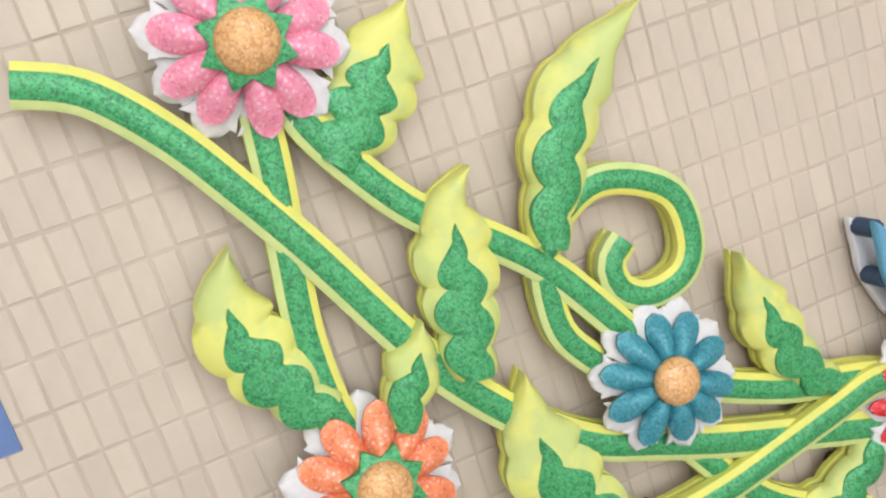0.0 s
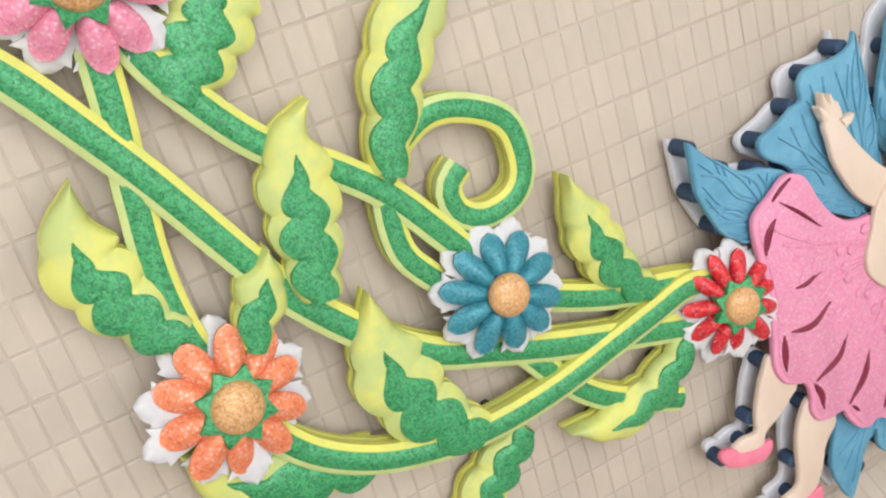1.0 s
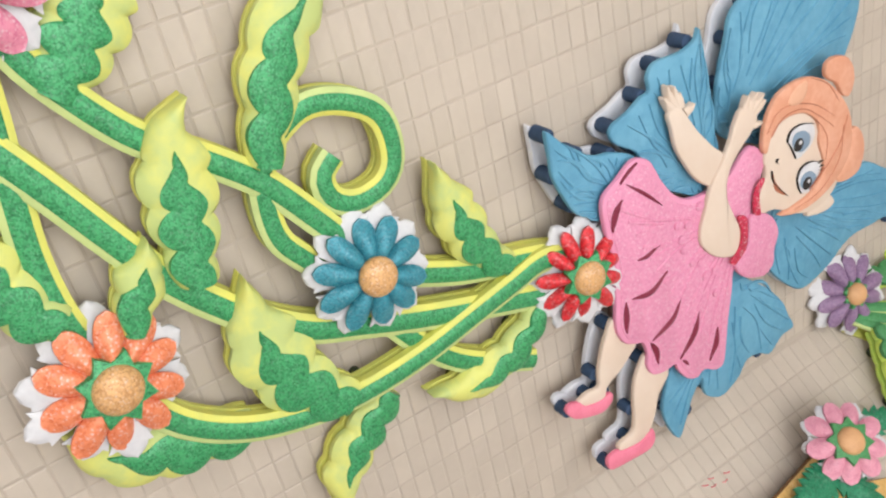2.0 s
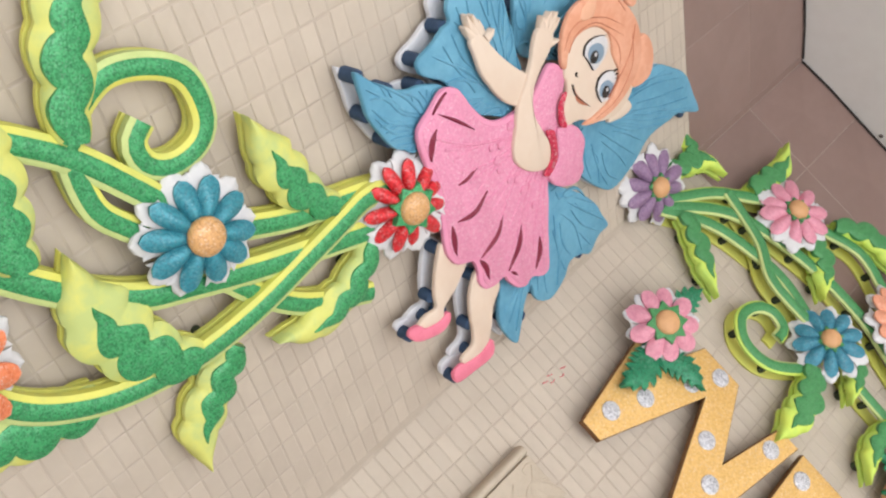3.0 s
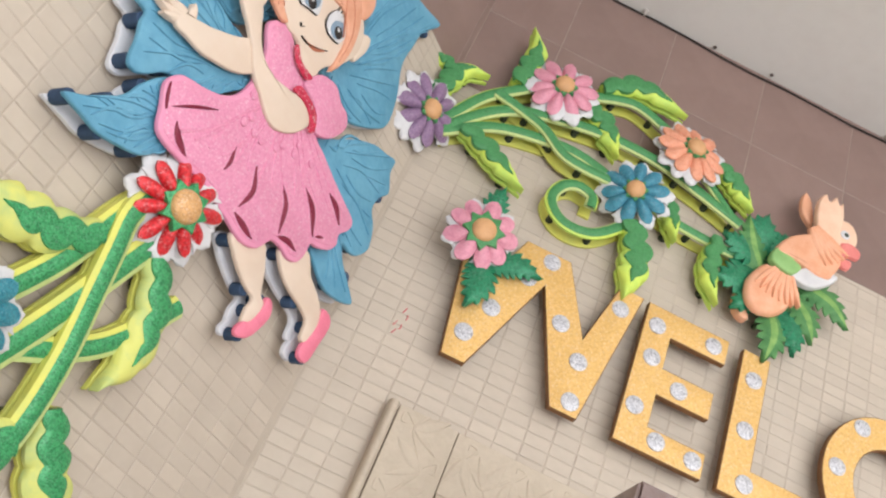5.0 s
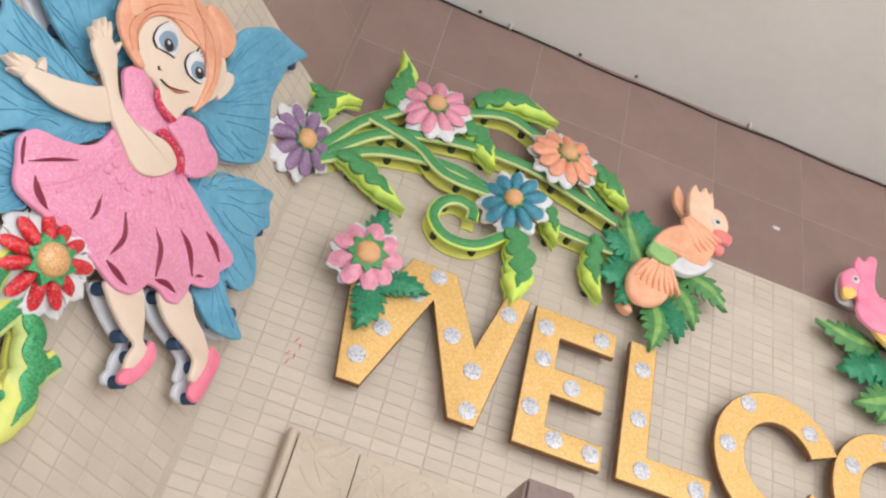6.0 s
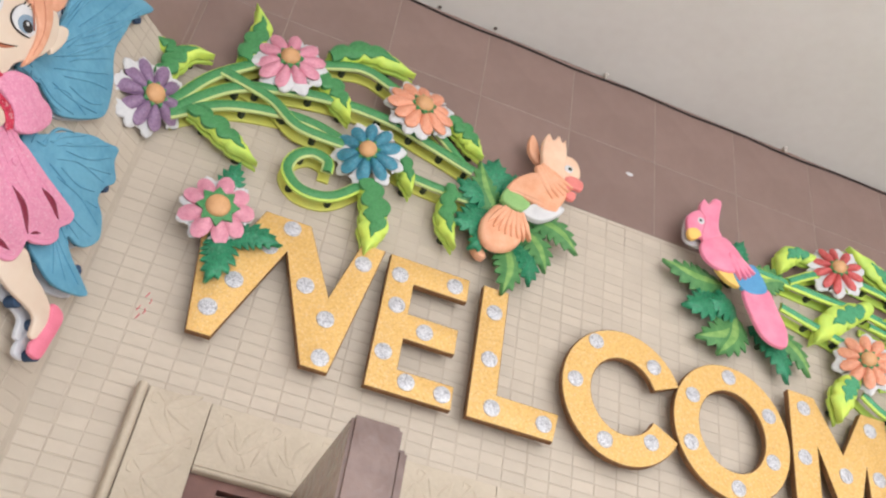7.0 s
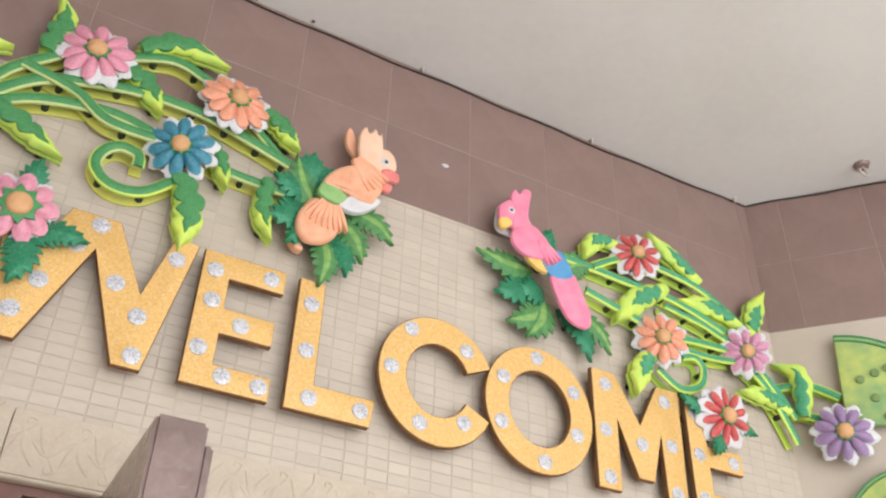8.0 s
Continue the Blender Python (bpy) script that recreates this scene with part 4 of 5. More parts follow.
for pts, w in (
    ([(0.125, 3.413), (0.16, 3.339), (0.143, 3.211)], 0.06), ([(0.077, 3.186), (0.011, 3.17), (-0.021, 3.053)], 0.055), ([(-0.094, 3.17), (-0.031, 3.168), (0.01, 3.129)], 0.04),
    ([(0.58, 3.378), (0.451, 3.406), (0.347, 3.332)], 0.06), ([(0.443, 3.14), (0.387, 3.224), (0.319, 3.252)], 0.06), ([(0.26, 2.912), (0.168, 2.969), (0.075, 3.007)], 0.055),
    ([(0.557, 2.767), (0.562, 2.884), (0.522, 2.977)], 0.075), ([(0.637, 2.982), (0.612, 3.054), (0.571, 3.113)], 0.045), ([(0.807, 3.182), (0.758, 3.241), (0.695, 3.274)], 0.055),
    ([(0.771, 2.869), (0.735, 2.96), (0.736, 3.053)], 0.05),
):
    leaf(CW, pts, w, 0.024, inlay=(0.2, 1.0), side=0.03, gap=0.008, cover=1.4)
flower(CW, -0.02, 2.986, 0.098, "purple", "muted purple foam daisy with white petals", off=0.07, tilt=(8, 30), n=10, slim=0.95, tips=True)
flower(CW, 0.253, 3.246, 0.1, "rose", "rose pink foam daisy with white tips", off=0.07, tilt=(2, -5), n=10, tips=True)
flower(CW, 0.613, 3.256, 0.103, "coral", "coral orange foam daisy with white tips", off=0.07, tilt=(-5, 2), n=11, tips=True)
flower(CW, 0.505, 3.046, 0.091, "sea", "blue foam daisy with white tips", off=0.075, tilt=(13, -15), n=10, tips=True)
flower(CW, 0.211, 2.737, 0.086, "rose", "pink foam daisy set above the first letter", off=0.08, tilt=(8, -1), n=9, tips=True, big=True)
fern_leaf(CW, (0.231, 2.70), (0.236, 2.555), 0.08, 0.062, label="saw-edged dark green leaf under a pink flower")
fern_leaf(CW, (0.248, 2.69), (0.372, 2.705), 0.07, 0.062)
fern_leaf(CW, (0.235, 2.79), (0.225, 2.91), 0.065, 0.04)

# ---- right part of the garland ----
for pts, w, lift in (
    ([(1.664, 3.157), (1.875, 3.148), (2.097, 3.139), (2.344, 3.069)], 0.042, 0.0),
    ([(1.975, 3.249), (2.204, 3.218), (2.402, 3.108)], 0.04, 0.006),
    ([(1.74, 3.061), (1.884, 3.028), (2.031, 2.994)], 0.042, 0.002),
    ([(2.031, 2.994), (2.192, 3.013), (2.358, 3.021)], 0.04, 0.0),
    ([(2.351, 2.988), (2.45, 2.90), (2.53, 2.75)], 0.042, 0.004),
    ([(2.30, 3.04), (2.40, 2.98), (2.50, 2.86)], 0.036, 0.012),
    ([(1.768, 3.153), (1.84, 3.20), (1.906, 3.235)], 0.038, 0.008),
    ([(2.04, 3.10), (2.20, 3.075), (2.33, 3.03)], 0.034, 0.008),
    ([(2.10, 2.96), (2.22, 2.965), (2.31, 2.98)], 0.034, 0.006),
    ([(2.37, 3.01), (2.47, 2.94), (2.545, 2.84)], 0.034, 0.0),
):
    stem(CW, pts, w * 0.68, lift, gap=0.022, bright=True)
stem(CW, [(1.991, 2.866), (2.07, 2.822), (2.152, 2.854), (2.175, 2.918), (2.143, 2.95), (2.09, 2.935)], 0.027, 0.0, gap=0.022, bright=True, label="lime foam tendril curled into a spiral", name="spiral_tendril")
for pts, w in (
    ([(1.735, 3.165), (1.79, 3.26), (1.87, 3.27)], 0.06), ([(2.002, 3.367), (2.101, 3.317), (2.209, 3.242)], 0.065), ([(2.50, 3.303), (2.444, 3.2), (2.397, 3.085)], 0.075),
    ([(1.836, 2.973), (1.933, 3.085), (2.056, 3.168)], 0.08), ([(2.094, 3.137), (2.241, 3.16), (2.36, 3.12)], 0.07), ([(1.893, 2.747), (1.926, 2.847), (1.977, 2.919)], 0.07),
    ([(2.304, 2.875), (2.424, 2.888), (2.512, 2.852)], 0.06),
):
    leaf(CW, pts, w, 0.024, inlay=(0.32, 0.86), side=0.03, gap=0.008, cover=1.0, material=M_NEON)
leaf("right", [(-0.02, 3.04), (0.06, 2.99), (0.05, 2.84)], 0.07, 0.02, side=0.05, material=M_NEON)
stem("right", [(-0.02, 2.96), (0.08, 2.955), (0.17, 2.90)], 0.03, 0.004, bright=True)
stem("right", [(-0.02, 2.87), (0.06, 2.85), (0.15, 2.80)], 0.03, 0.01, bright=True)
flower(CW, 1.928, 3.24, 0.088, "brick", "red foam daisy with white tips", slim=0.8, off=0.075, tilt=(2, -16), n=10, tips=True)
flower(CW, 1.987, 2.95, 0.089, "coral", "coral foam daisy with white tips", off=0.08, tilt=(6, -24), n=10, tips=True)
flower(CW, 2.338, 3.009, 0.085, "mauve", "mauve pink foam daisy with white tips", off=0.08, tilt=(18, -30), n=10, tips=True)
flower(CW, 2.196, 2.749, 0.096, "brick", "red foam daisy set over the last letter", slim=0.78, off=0.08, tilt=(11, -5), n=10, tips=True)
flower("right", 0.154, 2.77, 0.098, "lilac", "lilac foam daisy with white tips beside a green slice", off=0.062, tilt=(9, 6), n=10, tips=True)
fern_leaf(CW, (2.17, 2.77), (2.04, 2.79), 0.06, 0.06)
fern_leaf(CW, (2.18, 2.72), (2.145, 2.62), 0.06, 0.06)
fern_leaf(CW, (2.22, 2.74), (2.33, 2.72), 0.06, 0.06)

# ---- parrots on leaf clusters ----
M_FERN = textured("green_foam", (0.10, 0.27, 0.085), (0.055, 0.19, 0.06), 45, 0.6, 0.2)
M_FERNH = textured("lime_heart", (0.25, 0.42, 0.12), (0.14, 0.31, 0.08), 45, 0.6, 0.2)
for base, tip, w, k in (
    ((0.96, 3.06), (1.10, 2.975), 0.085, 1), ((0.93, 3.02), (1.015, 2.885), 0.085, 1), ((0.895, 2.96), (0.905, 2.78), 0.085, 1), ((0.92, 2.97), (0.975, 2.83), 0.075, 0),
    ((0.86, 3.03), (0.745, 2.945), 0.10, 0), ((0.86, 3.07), (0.745, 3.085), 0.09, 0), ((0.87, 3.08), (0.85, 3.20), 0.10, 0), ((0.86, 2.99), (0.80, 2.88), 0.075, 0),
    ((0.88, 3.02), (0.80, 3.17), 0.075, 1), ((0.90, 3.08), (0.93, 3.17), 0.08, 0),
):
    fern_leaf(CW, base, tip, w, 0.045, M_FERN if k else M_TEAL, M_FERNH if k else None, rise=0.025)
for base, tip, w, k in (
    ((1.56, 3.08), (1.36, 3.08), 0.09, 1), ((1.56, 3.04), (1.42, 2.955), 0.10, 0), ((1.60, 2.99), (1.525, 2.835), 0.10, 1), ((1.62, 2.97), (1.46, 2.87), 0.10, 1),
    ((1.66, 2.98), (1.745, 2.815), 0.085, 0), ((1.70, 2.99), (1.82, 2.86), 0.08, 1), ((1.66, 3.12), (1.78, 3.15), 0.10, 1), ((1.62, 3.14), (1.63, 3.25), 0.07, 0), ((1.60, 3.02), (1.50, 3.00), 0.10, 0),
):
    fern_leaf(CW, base, tip, w, 0.03, M_FERN if k else M_TEAL, M_FERNH if k else None, rise=0.025)


def ellipse(cx, cz, rx, rz, turn=0.0, n=18):
    c, s = math.cos(turn), math.sin(turn)
    return [(cx + rx * math.cos(2 * math.pi * i / n) * c - rz * math.sin(2 * math.pi * i / n) * s, cz + rx * math.cos(2 * math.pi * i / n) * s + rz * math.sin(2 * math.pi * i / n) * c) for i in range(n)]


def feathers(owner, cx, cz, a0, a1, r0, r1, n, top, material, w):
    """A fan of feather lobes, each its own piece."""
    for i in range(n):
        a = a0 + (a1 - a0) * i / (n - 1)
        d = Vector((math.cos(a), math.sin(a)))
        ln = even([Vector((cx, cz)) + d * r0, Vector((cx, cz)) + d * r1], 8)
        bm = bmesh.new()
        strip(bm, ln, [w * math.sin(math.pi * (0.2 + 0.72 * k / 8)) for k in range(9)], top - 0.01, top + 0.0012 * (i % 2), 0.004, across=4)
        part("feather", bm, material, owner)


M_PEACH = textured("peach_foam", (0.82, 0.43, 0.27), (0.76, 0.35, 0.20), 25, 0.6, 0.3)
M_PEACHL = textured("pale_peach_foam", (0.86, 0.58, 0.42), (0.83, 0.51, 0.35), 25, 0.6, 0.2)
M_BEAK = textured("rosy_beak", (0.80, 0.25, 0.22), (0.72, 0.2, 0.18), 25, 0.5)
M_BIRDG = textured("leaf_green_foam", (0.30, 0.50, 0.18), (0.24, 0.44, 0.15), 25, 0.6)
M_BIRDP = textured("pink_bird_foam", (0.84, 0.28, 0.40), (0.78, 0.215, 0.335), 25, 0.6, 0.3)
M_BIRDB = textured("blue_bird_foam", (0.10, 0.33, 0.58), (0.08, 0.27, 0.5), 25, 0.6)
M_BIRDY = textured("yellow_bird_foam", (0.85, 0.55, 0.15), (0.8, 0.48, 0.12), 25, 0.6)

bird = thing("parrot_ornament", CW, 0.95, 3.12, "peach orange foam parrot perched on green leaves", "ornament")
bm = bmesh.new()
slab(bm, spline([(0.941, 3.258), (0.931, 3.299), (0.940, 3.333), (0.960, 3.304), (0.972, 3.235)], 4, True), 0.045, 0.06, 0.004)
piece = part("crest_back", bm, M_PEACH, bird)
bm = bmesh.new()
slab(bm, spline([(0.998, 3.206), (1.005, 3.250), (1.036, 3.277), (1.066, 3.270), (1.082, 3.232), (1.068, 3.185), (1.036, 3.155), (1.008, 3.167)], 4, True), 0.076, 0.088, 0.008)
piece = part("head", bm, M_PEACHL, bird)
bm = bmesh.new()
slab(bm, spline([(0.972, 3.195), (0.961, 3.250), (0.963, 3.302), (0.978, 3.330), (0.990, 3.310), (1.006, 3.335), (1.018, 3.315), (1.027, 3.324), (1.034, 3.280), (1.031, 3.221), (1.043, 3.147), (1.010, 3.140)], 4, True), 0.074, 0.091, 0.005)
piece = part("crest", bm, M_PEACHL, bird)
bm = bmesh.new()
slab(bm, spline([(1.033, 3.192), (1.060, 3.206), (1.088, 3.194), (1.084, 3.168), (1.059, 3.165), (1.041, 3.154)], 4, True), 0.082, 0.094, 0.005)
piece = part("upper_beak", bm, M_BEAK, bird)
bm = bmesh.new()
slab(bm, spline([(1.041, 3.152), (1.070, 3.154), (1.065, 3.129), (1.045, 3.128)], 4, True), 0.078, 0.090, 0.004)
piece = part("lower_beak", bm, M_BEAK, bird)
bm = bmesh.new()
slab(bm, spline([(0.875, 3.081), (0.901, 3.139), (0.960, 3.181), (1.014, 3.173), (1.044, 3.137), (1.027, 3.089), (1.016, 3.069), (0.980, 3.065), (0.937, 3.077)], 5, True), 0.074, 0.092, 0.008)
wing = part("wing", bm, M_PEACH, bird)
bm = bmesh.new()
slab(bm, spline([(0.864, 3.049), (0.883, 3.099), (0.927, 3.077), (0.945, 3.062), (0.919, 3.030)], 4, True), 0.072, 0.090, 0.006)
piece = part("breast", bm, M_BIRDG, bird)
bm = bmesh.new()
slab(bm, spline([(0.922, 3.037), (0.975, 3.086), (1.040, 3.095), (1.026, 3.062), (0.974, 3.024)], 4, True), 0.068, 0.086, 0.004)
piece = part("belly", bm, M_WHITE, bird)
bm = bmesh.new()
slab(bm, spline([(0.862, 3.033), (0.914, 3.015), (0.937, 2.979), (0.929, 2.934), (0.896, 2.898), (0.851, 2.889), (0.825, 2.913), (0.820, 2.961), (0.837, 3.004)], 5, True), 0.070, 0.088, 0.012)
tail = part("tail", bm, M_PEACH, bird)
bm = bmesh.new()
slab(bm, spline([(0.832, 2.979), (0.815, 2.945), (0.816, 2.905), (0.834, 2.880), (0.856, 2.882), (0.843, 2.919)], 4, True), 0.03, 0.055, 0.006)
piece = part("tail_back", bm, M_PEACH, bird)
feathers(wing, 0.935, 3.22, -1.05, -0.45, 0.03, 0.135, 5, 0.0925, M_PEACH, 0.024)
feathers(tail, 0.905, 3.07, 4.15, 5.1, 0.05, 0.13, 8, 0.0885, M_PEACH, 0.018)
bm = bmesh.new()
disc(bm, 1.043, 3.228, 0.013, 0.08, 0.0905, 14)
eye = part("eye", bm, M_WHITE, bird)
bm = bmesh.new()
disc(bm, 1.046, 3.228, 0.006, 0.08, 0.0915, 12)
part("pupil", bm, M_SPACER, eye)
bm = bmesh.new()
slab(bm, ellipse(0.95, 3.12, 0.025, 0.025), 0.0, 0.078, 0.002)
part("mount", bm, M_SPACER, bird)

bird = thing("parrot_ornament", CW, 1.56, 3.12, "pink foam parrot with blue and yellow feathers", "ornament")
bm = bmesh.new()
slab(bm, spline([(1.417, 3.218), (1.429, 3.244), (1.459, 3.269), (1.485, 3.280), (1.505, 3.260), (1.497, 3.186), (1.457, 3.167), (1.424, 3.167)], 4, True), 0.074, 0.086, 0.005)
piece = part("head", bm, M_BIRDP, bird)
bm = bmesh.new()
slab(bm, spline([(1.457, 3.271), (1.472, 3.309), (1.488, 3.298), (1.507, 3.326), (1.531, 3.321), (1.523, 3.272), (1.518, 3.220), (1.531, 3.189), (1.524, 3.157), (1.474, 3.143), (1.461, 3.177), (1.474, 3.235)], 4, True), 0.077, 0.089, 0.003)
piece = part("crest", bm, M_BIRDP, bird)
bm = bmesh.new()
slab(bm, spline([(1.418, 3.180), (1.445, 3.191), (1.459, 3.175), (1.437, 3.150), (1.418, 3.153)], 4, True), 0.078, 0.090, 0.003)
piece = part("beak", bm, M_BIRDY, bird)
bm = bmesh.new()
slab(bm, spline([(1.463, 3.155), (1.527, 3.194), (1.566, 3.174), (1.594, 3.139), (1.613, 3.107), (1.568, 3.087), (1.519, 3.077), (1.481, 3.087), (1.458, 3.113)], 5, True), 0.080, 0.092, 0.005)
wing = part("wing", bm, M_BIRDP, bird)
bm = bmesh.new()
slab(bm, spline([(1.562, 3.100), (1.624, 3.138), (1.654, 3.107), (1.668, 3.061), (1.618, 3.036), (1.580, 3.050)], 4, True), 0.075, 0.087, 0.003)
piece = part("wing_tip", bm, M_BIRDB, bird)
bm = bmesh.new()
slab(bm, spline([(1.508, 3.087), (1.564, 3.101), (1.590, 3.075), (1.581, 3.048), (1.542, 3.054)], 4, True), 0.07, 0.084, 0.002)
piece = part("yellow_feather", bm, M_BIRDY, bird)
bm = bmesh.new()
slab(bm, spline([(1.592, 3.047), (1.669, 3.074), (1.698, 3.022), (1.724, 2.962), (1.724, 2.915), (1.701, 2.897), (1.651, 2.909), (1.615, 2.962)], 5, True), 0.074, 0.086, 0.005)
tail = part("tail", bm, M_BIRDP, bird)
bm = bmesh.new()
slab(bm, spline([(1.421, 3.166), (1.425, 3.230), (1.449, 3.266), (1.505, 3.245), (1.503, 3.164), (1.454, 3.153)], 4, True), 0.052, 0.060, 0.003)
piece = part("backing", bm, M_WHITE, bird)
feathers(wing, 1.541, 3.164, -1.2, -0.65, 0.02, 0.105, 4, 0.0925, M_BIRDP, 0.022)
bm = bmesh.new()
disc(bm, 1.460, 3.225, 0.011, 0.08, 0.0885, 14)
eye = part("eye", bm, M_WHITE, bird)
bm = bmesh.new()
disc(bm, 1.458, 3.225, 0.005, 0.08, 0.0895, 12)
part("pupil", bm, M_SPACER, eye)
bm = bmesh.new()
slab(bm, ellipse(1.60, 3.12, 0.022, 0.022), 0.0, 0.081, 0.002)
part("mount", bm, M_SPACER, bird)

# ---- letters ----
LZ0, LH = 2.45, 0.35


def ring_slab(bm, cx, cz, rx, rz, band, a0, a1, z0, z1, closed):
    """A letter stroke round an ellipse."""
    n = 40
    rows = []
    for i in range(n if closed else n + 1):
        a = a0 + (a1 - a0) * i / n
        c, s = math.cos(a), math.sin(a)
        o, q = (cx + rx * c, cz + rz * s), (cx + (rx - band) * c, cz + (rz - band) * s)
        e = 0.002
        o2, q2 = (cx + (rx - e) * c, cz + (rz - e) * s), (cx + (rx - band + e) * c, cz + (rz - band + e) * s)
        rows.append([bm.verts.new((*o, z0)), bm.verts.new((*o, z1 - e)), bm.verts.new((*o2, z1)), bm.verts.new((*q2, z1)), bm.verts.new((*q, z1 - e)), bm.verts.new((*q, z0))])
    m = len(rows)
    for i in range(m if closed else m - 1):
        ra, rb = rows[i], rows[(i + 1) % m]
        for j in range(6):
            f = bm.faces.new((ra[j], ra[(j + 1) % 6], rb[(j + 1) % 6], rb[j]))
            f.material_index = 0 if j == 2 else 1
    if not closed:
        for r in (rows[0], rows[-1]):
            bm.faces.new(r).material_index = 1


def letter(name, char, build, dots, off=0.05):
    xs = [q[0] for q in dots]
    ob = thing("letter_" + name, CW, sum(xs) / len(xs), LZ0, "gold glitter foam letter %s with silver dots" % char, "letter", "welcome letters")
    bm = bmesh.new()
    build(bm, 0.033, off)
    part("body", bm, [M_GOLD, M_SHADED_SIDE], ob)
    for x, z in dots:
        bm = bmesh.new()
        disc(bm, x, z, 0.0205, off - 0.001, off + 0.0025, 20)
        part("dot", bm, M_SILVER, ob, "silver glitter dot")
    bm = bmesh.new()
    disc(bm, dots[0][0], dots[0][1], 0.014, 0, 0.035, 10)
    part("peg", bm, M_SPACER, ob)
    return ob


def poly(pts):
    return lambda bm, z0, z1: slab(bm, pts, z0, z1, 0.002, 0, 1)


def e_shape(x, w):
    b = 0.068
    return poly([(x, 2.45), (x + w, 2.45), (x + w, 2.51), (x + b, 2.51), (x + b, 2.588), (x + w - 0.01, 2.588), (x + w - 0.01, 2.655), (x + b, 2.655), (x + b, 2.735), (x + w, 2.735), (x + w, 2.80), (x, 2.80)])


letter("w", "W", poly([(0.18, 2.80), (0.232, 2.452), (0.286, 2.452), (0.386, 2.712), (0.478, 2.45), (0.541, 2.45), (0.608, 2.80), (0.549, 2.80), (0.503, 2.63), (0.424, 2.80), (0.315, 2.80), (0.27, 2.68), (0.248, 2.80)]),
       [(0.26, 2.517), (0.294, 2.599), (0.345, 2.71), (0.383, 2.775), (0.446, 2.641), (0.508, 2.574), (0.517, 2.48), (0.562, 2.745)])
letter("e", "E", e_shape(0.622, 0.203), [(0.653, 2.75), (0.659, 2.668), (0.65, 2.542), (0.714, 2.485), (0.736, 2.62), (0.79, 2.768), (0.80, 2.482)])
letter("l", "L", poly([(0.862, 2.45), (1.076, 2.45), (1.086, 2.522), (0.93, 2.522), (0.93, 2.80), (0.862, 2.80)]), [(0.898, 2.733), (0.9, 2.606), (0.92, 2.487), (1.05, 2.487)])
letter("c", "C", lambda bm, z0, z1: ring_slab(bm, 1.255, 2.625, 0.168, 0.178, 0.078, radians(24), radians(333), z0, z1, False),
       [(1.172, 2.75), (1.122, 2.629), (1.207, 2.497), (1.33, 2.525), (1.335, 2.73)])
letter("o", "O", lambda bm, z0, z1: ring_slab(bm, 1.561, 2.625, 0.17, 0.182, 0.074, 0, 2 * math.pi, z0, z1, True),
       [(1.555, 2.774), (1.447, 2.69), (1.44, 2.56), (1.57, 2.478), (1.676, 2.575), (1.672, 2.70)])
letter("m", "M", poly([(1.738, 2.45), (1.815, 2.45), (1.818, 2.66), (1.875, 2.50), (1.93, 2.50), (1.968, 2.65), (1.972, 2.45), (2.042, 2.45), (2.052, 2.80), (1.97, 2.80), (1.897, 2.66), (1.82, 2.80), (1.738, 2.80)]),
       [(1.784, 2.758), (1.774, 2.618), (1.778, 2.483), (1.897, 2.602), (1.995, 2.756), (2.004, 2.621), (2.005, 2.482)])
letter("e", "E", e_shape(2.072, 0.205), [(2.105, 2.75), (2.105, 2.62), (2.105, 2.49), (2.18, 2.768), (2.235, 2.62), (2.23, 2.482)])

# ---- slices of fruit on the right wall ----
M_RIND = textured("rind_foam", (0.09, 0.26, 0.12), (0.06, 0.2, 0.09), 20, 0.6)
M_FLESH = textured("green_flesh_foam", (0.22, 0.39, 0.17), (0.52, 0.58, 0.15), 4.5, 0.6, 0.1)
M_SEED = textured("olive_seed", (0.20, 0.30, 0.10), (0.15, 0.24, 0.08), 30, 0.6)


def wing_slice(x, z, r, a0, a1, off, label, heart=None):
    """A rounded wedge with a dark rind and raised round seeds."""
    ob = thing("fruit_slice", "right", x, z, label, "ornament", "fruit slices")
    n = 18
    arc = [a0 + (a1 - a0) * i / n for i in range(n + 1)]
    for name, ro, ri, top, m in (("rind", r, r * 0.975, off + 0.002, M_RIND), ("pith", r * 0.975, r * 0.945, off, M_BIRDG), ("inner_rind", r * 0.945, r * 0.925, off + 0.002, M_RIND)):
        bm = bmesh.new()
        slab(bm, [(x + ro * math.cos(a), z + ro * math.sin(a)) for a in arc] + [(x + ri * math.cos(a), z + ri * math.sin(a)) for a in reversed(arc)], off - 0.02, top, 0.002)
        part(name, bm, m, ob)
    bm = bmesh.new()
    slab(bm, [(x, z)] + [(x + r * 0.925 * math.cos(a), z + r * 0.925 * math.sin(a)) for a in arc], off - 0.02, off, 0.003)
    part("flesh", bm, M_FLESH, ob)
    for k in range(8):
        a, q = a0 + (a1 - a0) * (0.12 + 0.76 * ((k * 0.618) % 1)), r * (0.3 + 0.45 * ((k * 0.755 + 0.2) % 1))
        bm = bmesh.new()
        disc(bm, x + q * math.cos(a), z + q * math.sin(a), 0.014, off - 0.001, off + 0.007, 12)
        part("seed", bm, M_SEED, ob)
    if heart:
        bm = bmesh.new()
        slab(bm, [(x, z + 0.004)] + [(x + r * 0.55 * math.cos(a), z + r * 0.55 * math.sin(a)) for a in arc], off, off + 0.006, 0.002)
        part("heart", bm, heart, ob, "sky blue foam centre")
    bm = bmesh.new()
    disc(bm, x + 0.3 * r * math.cos((a0 + a1) / 2), z + 0.3 * r * math.sin((a0 + a1) / 2), 0.02, 0, off - 0.018, 10)
    part("peg", bm, M_SPACER, ob)


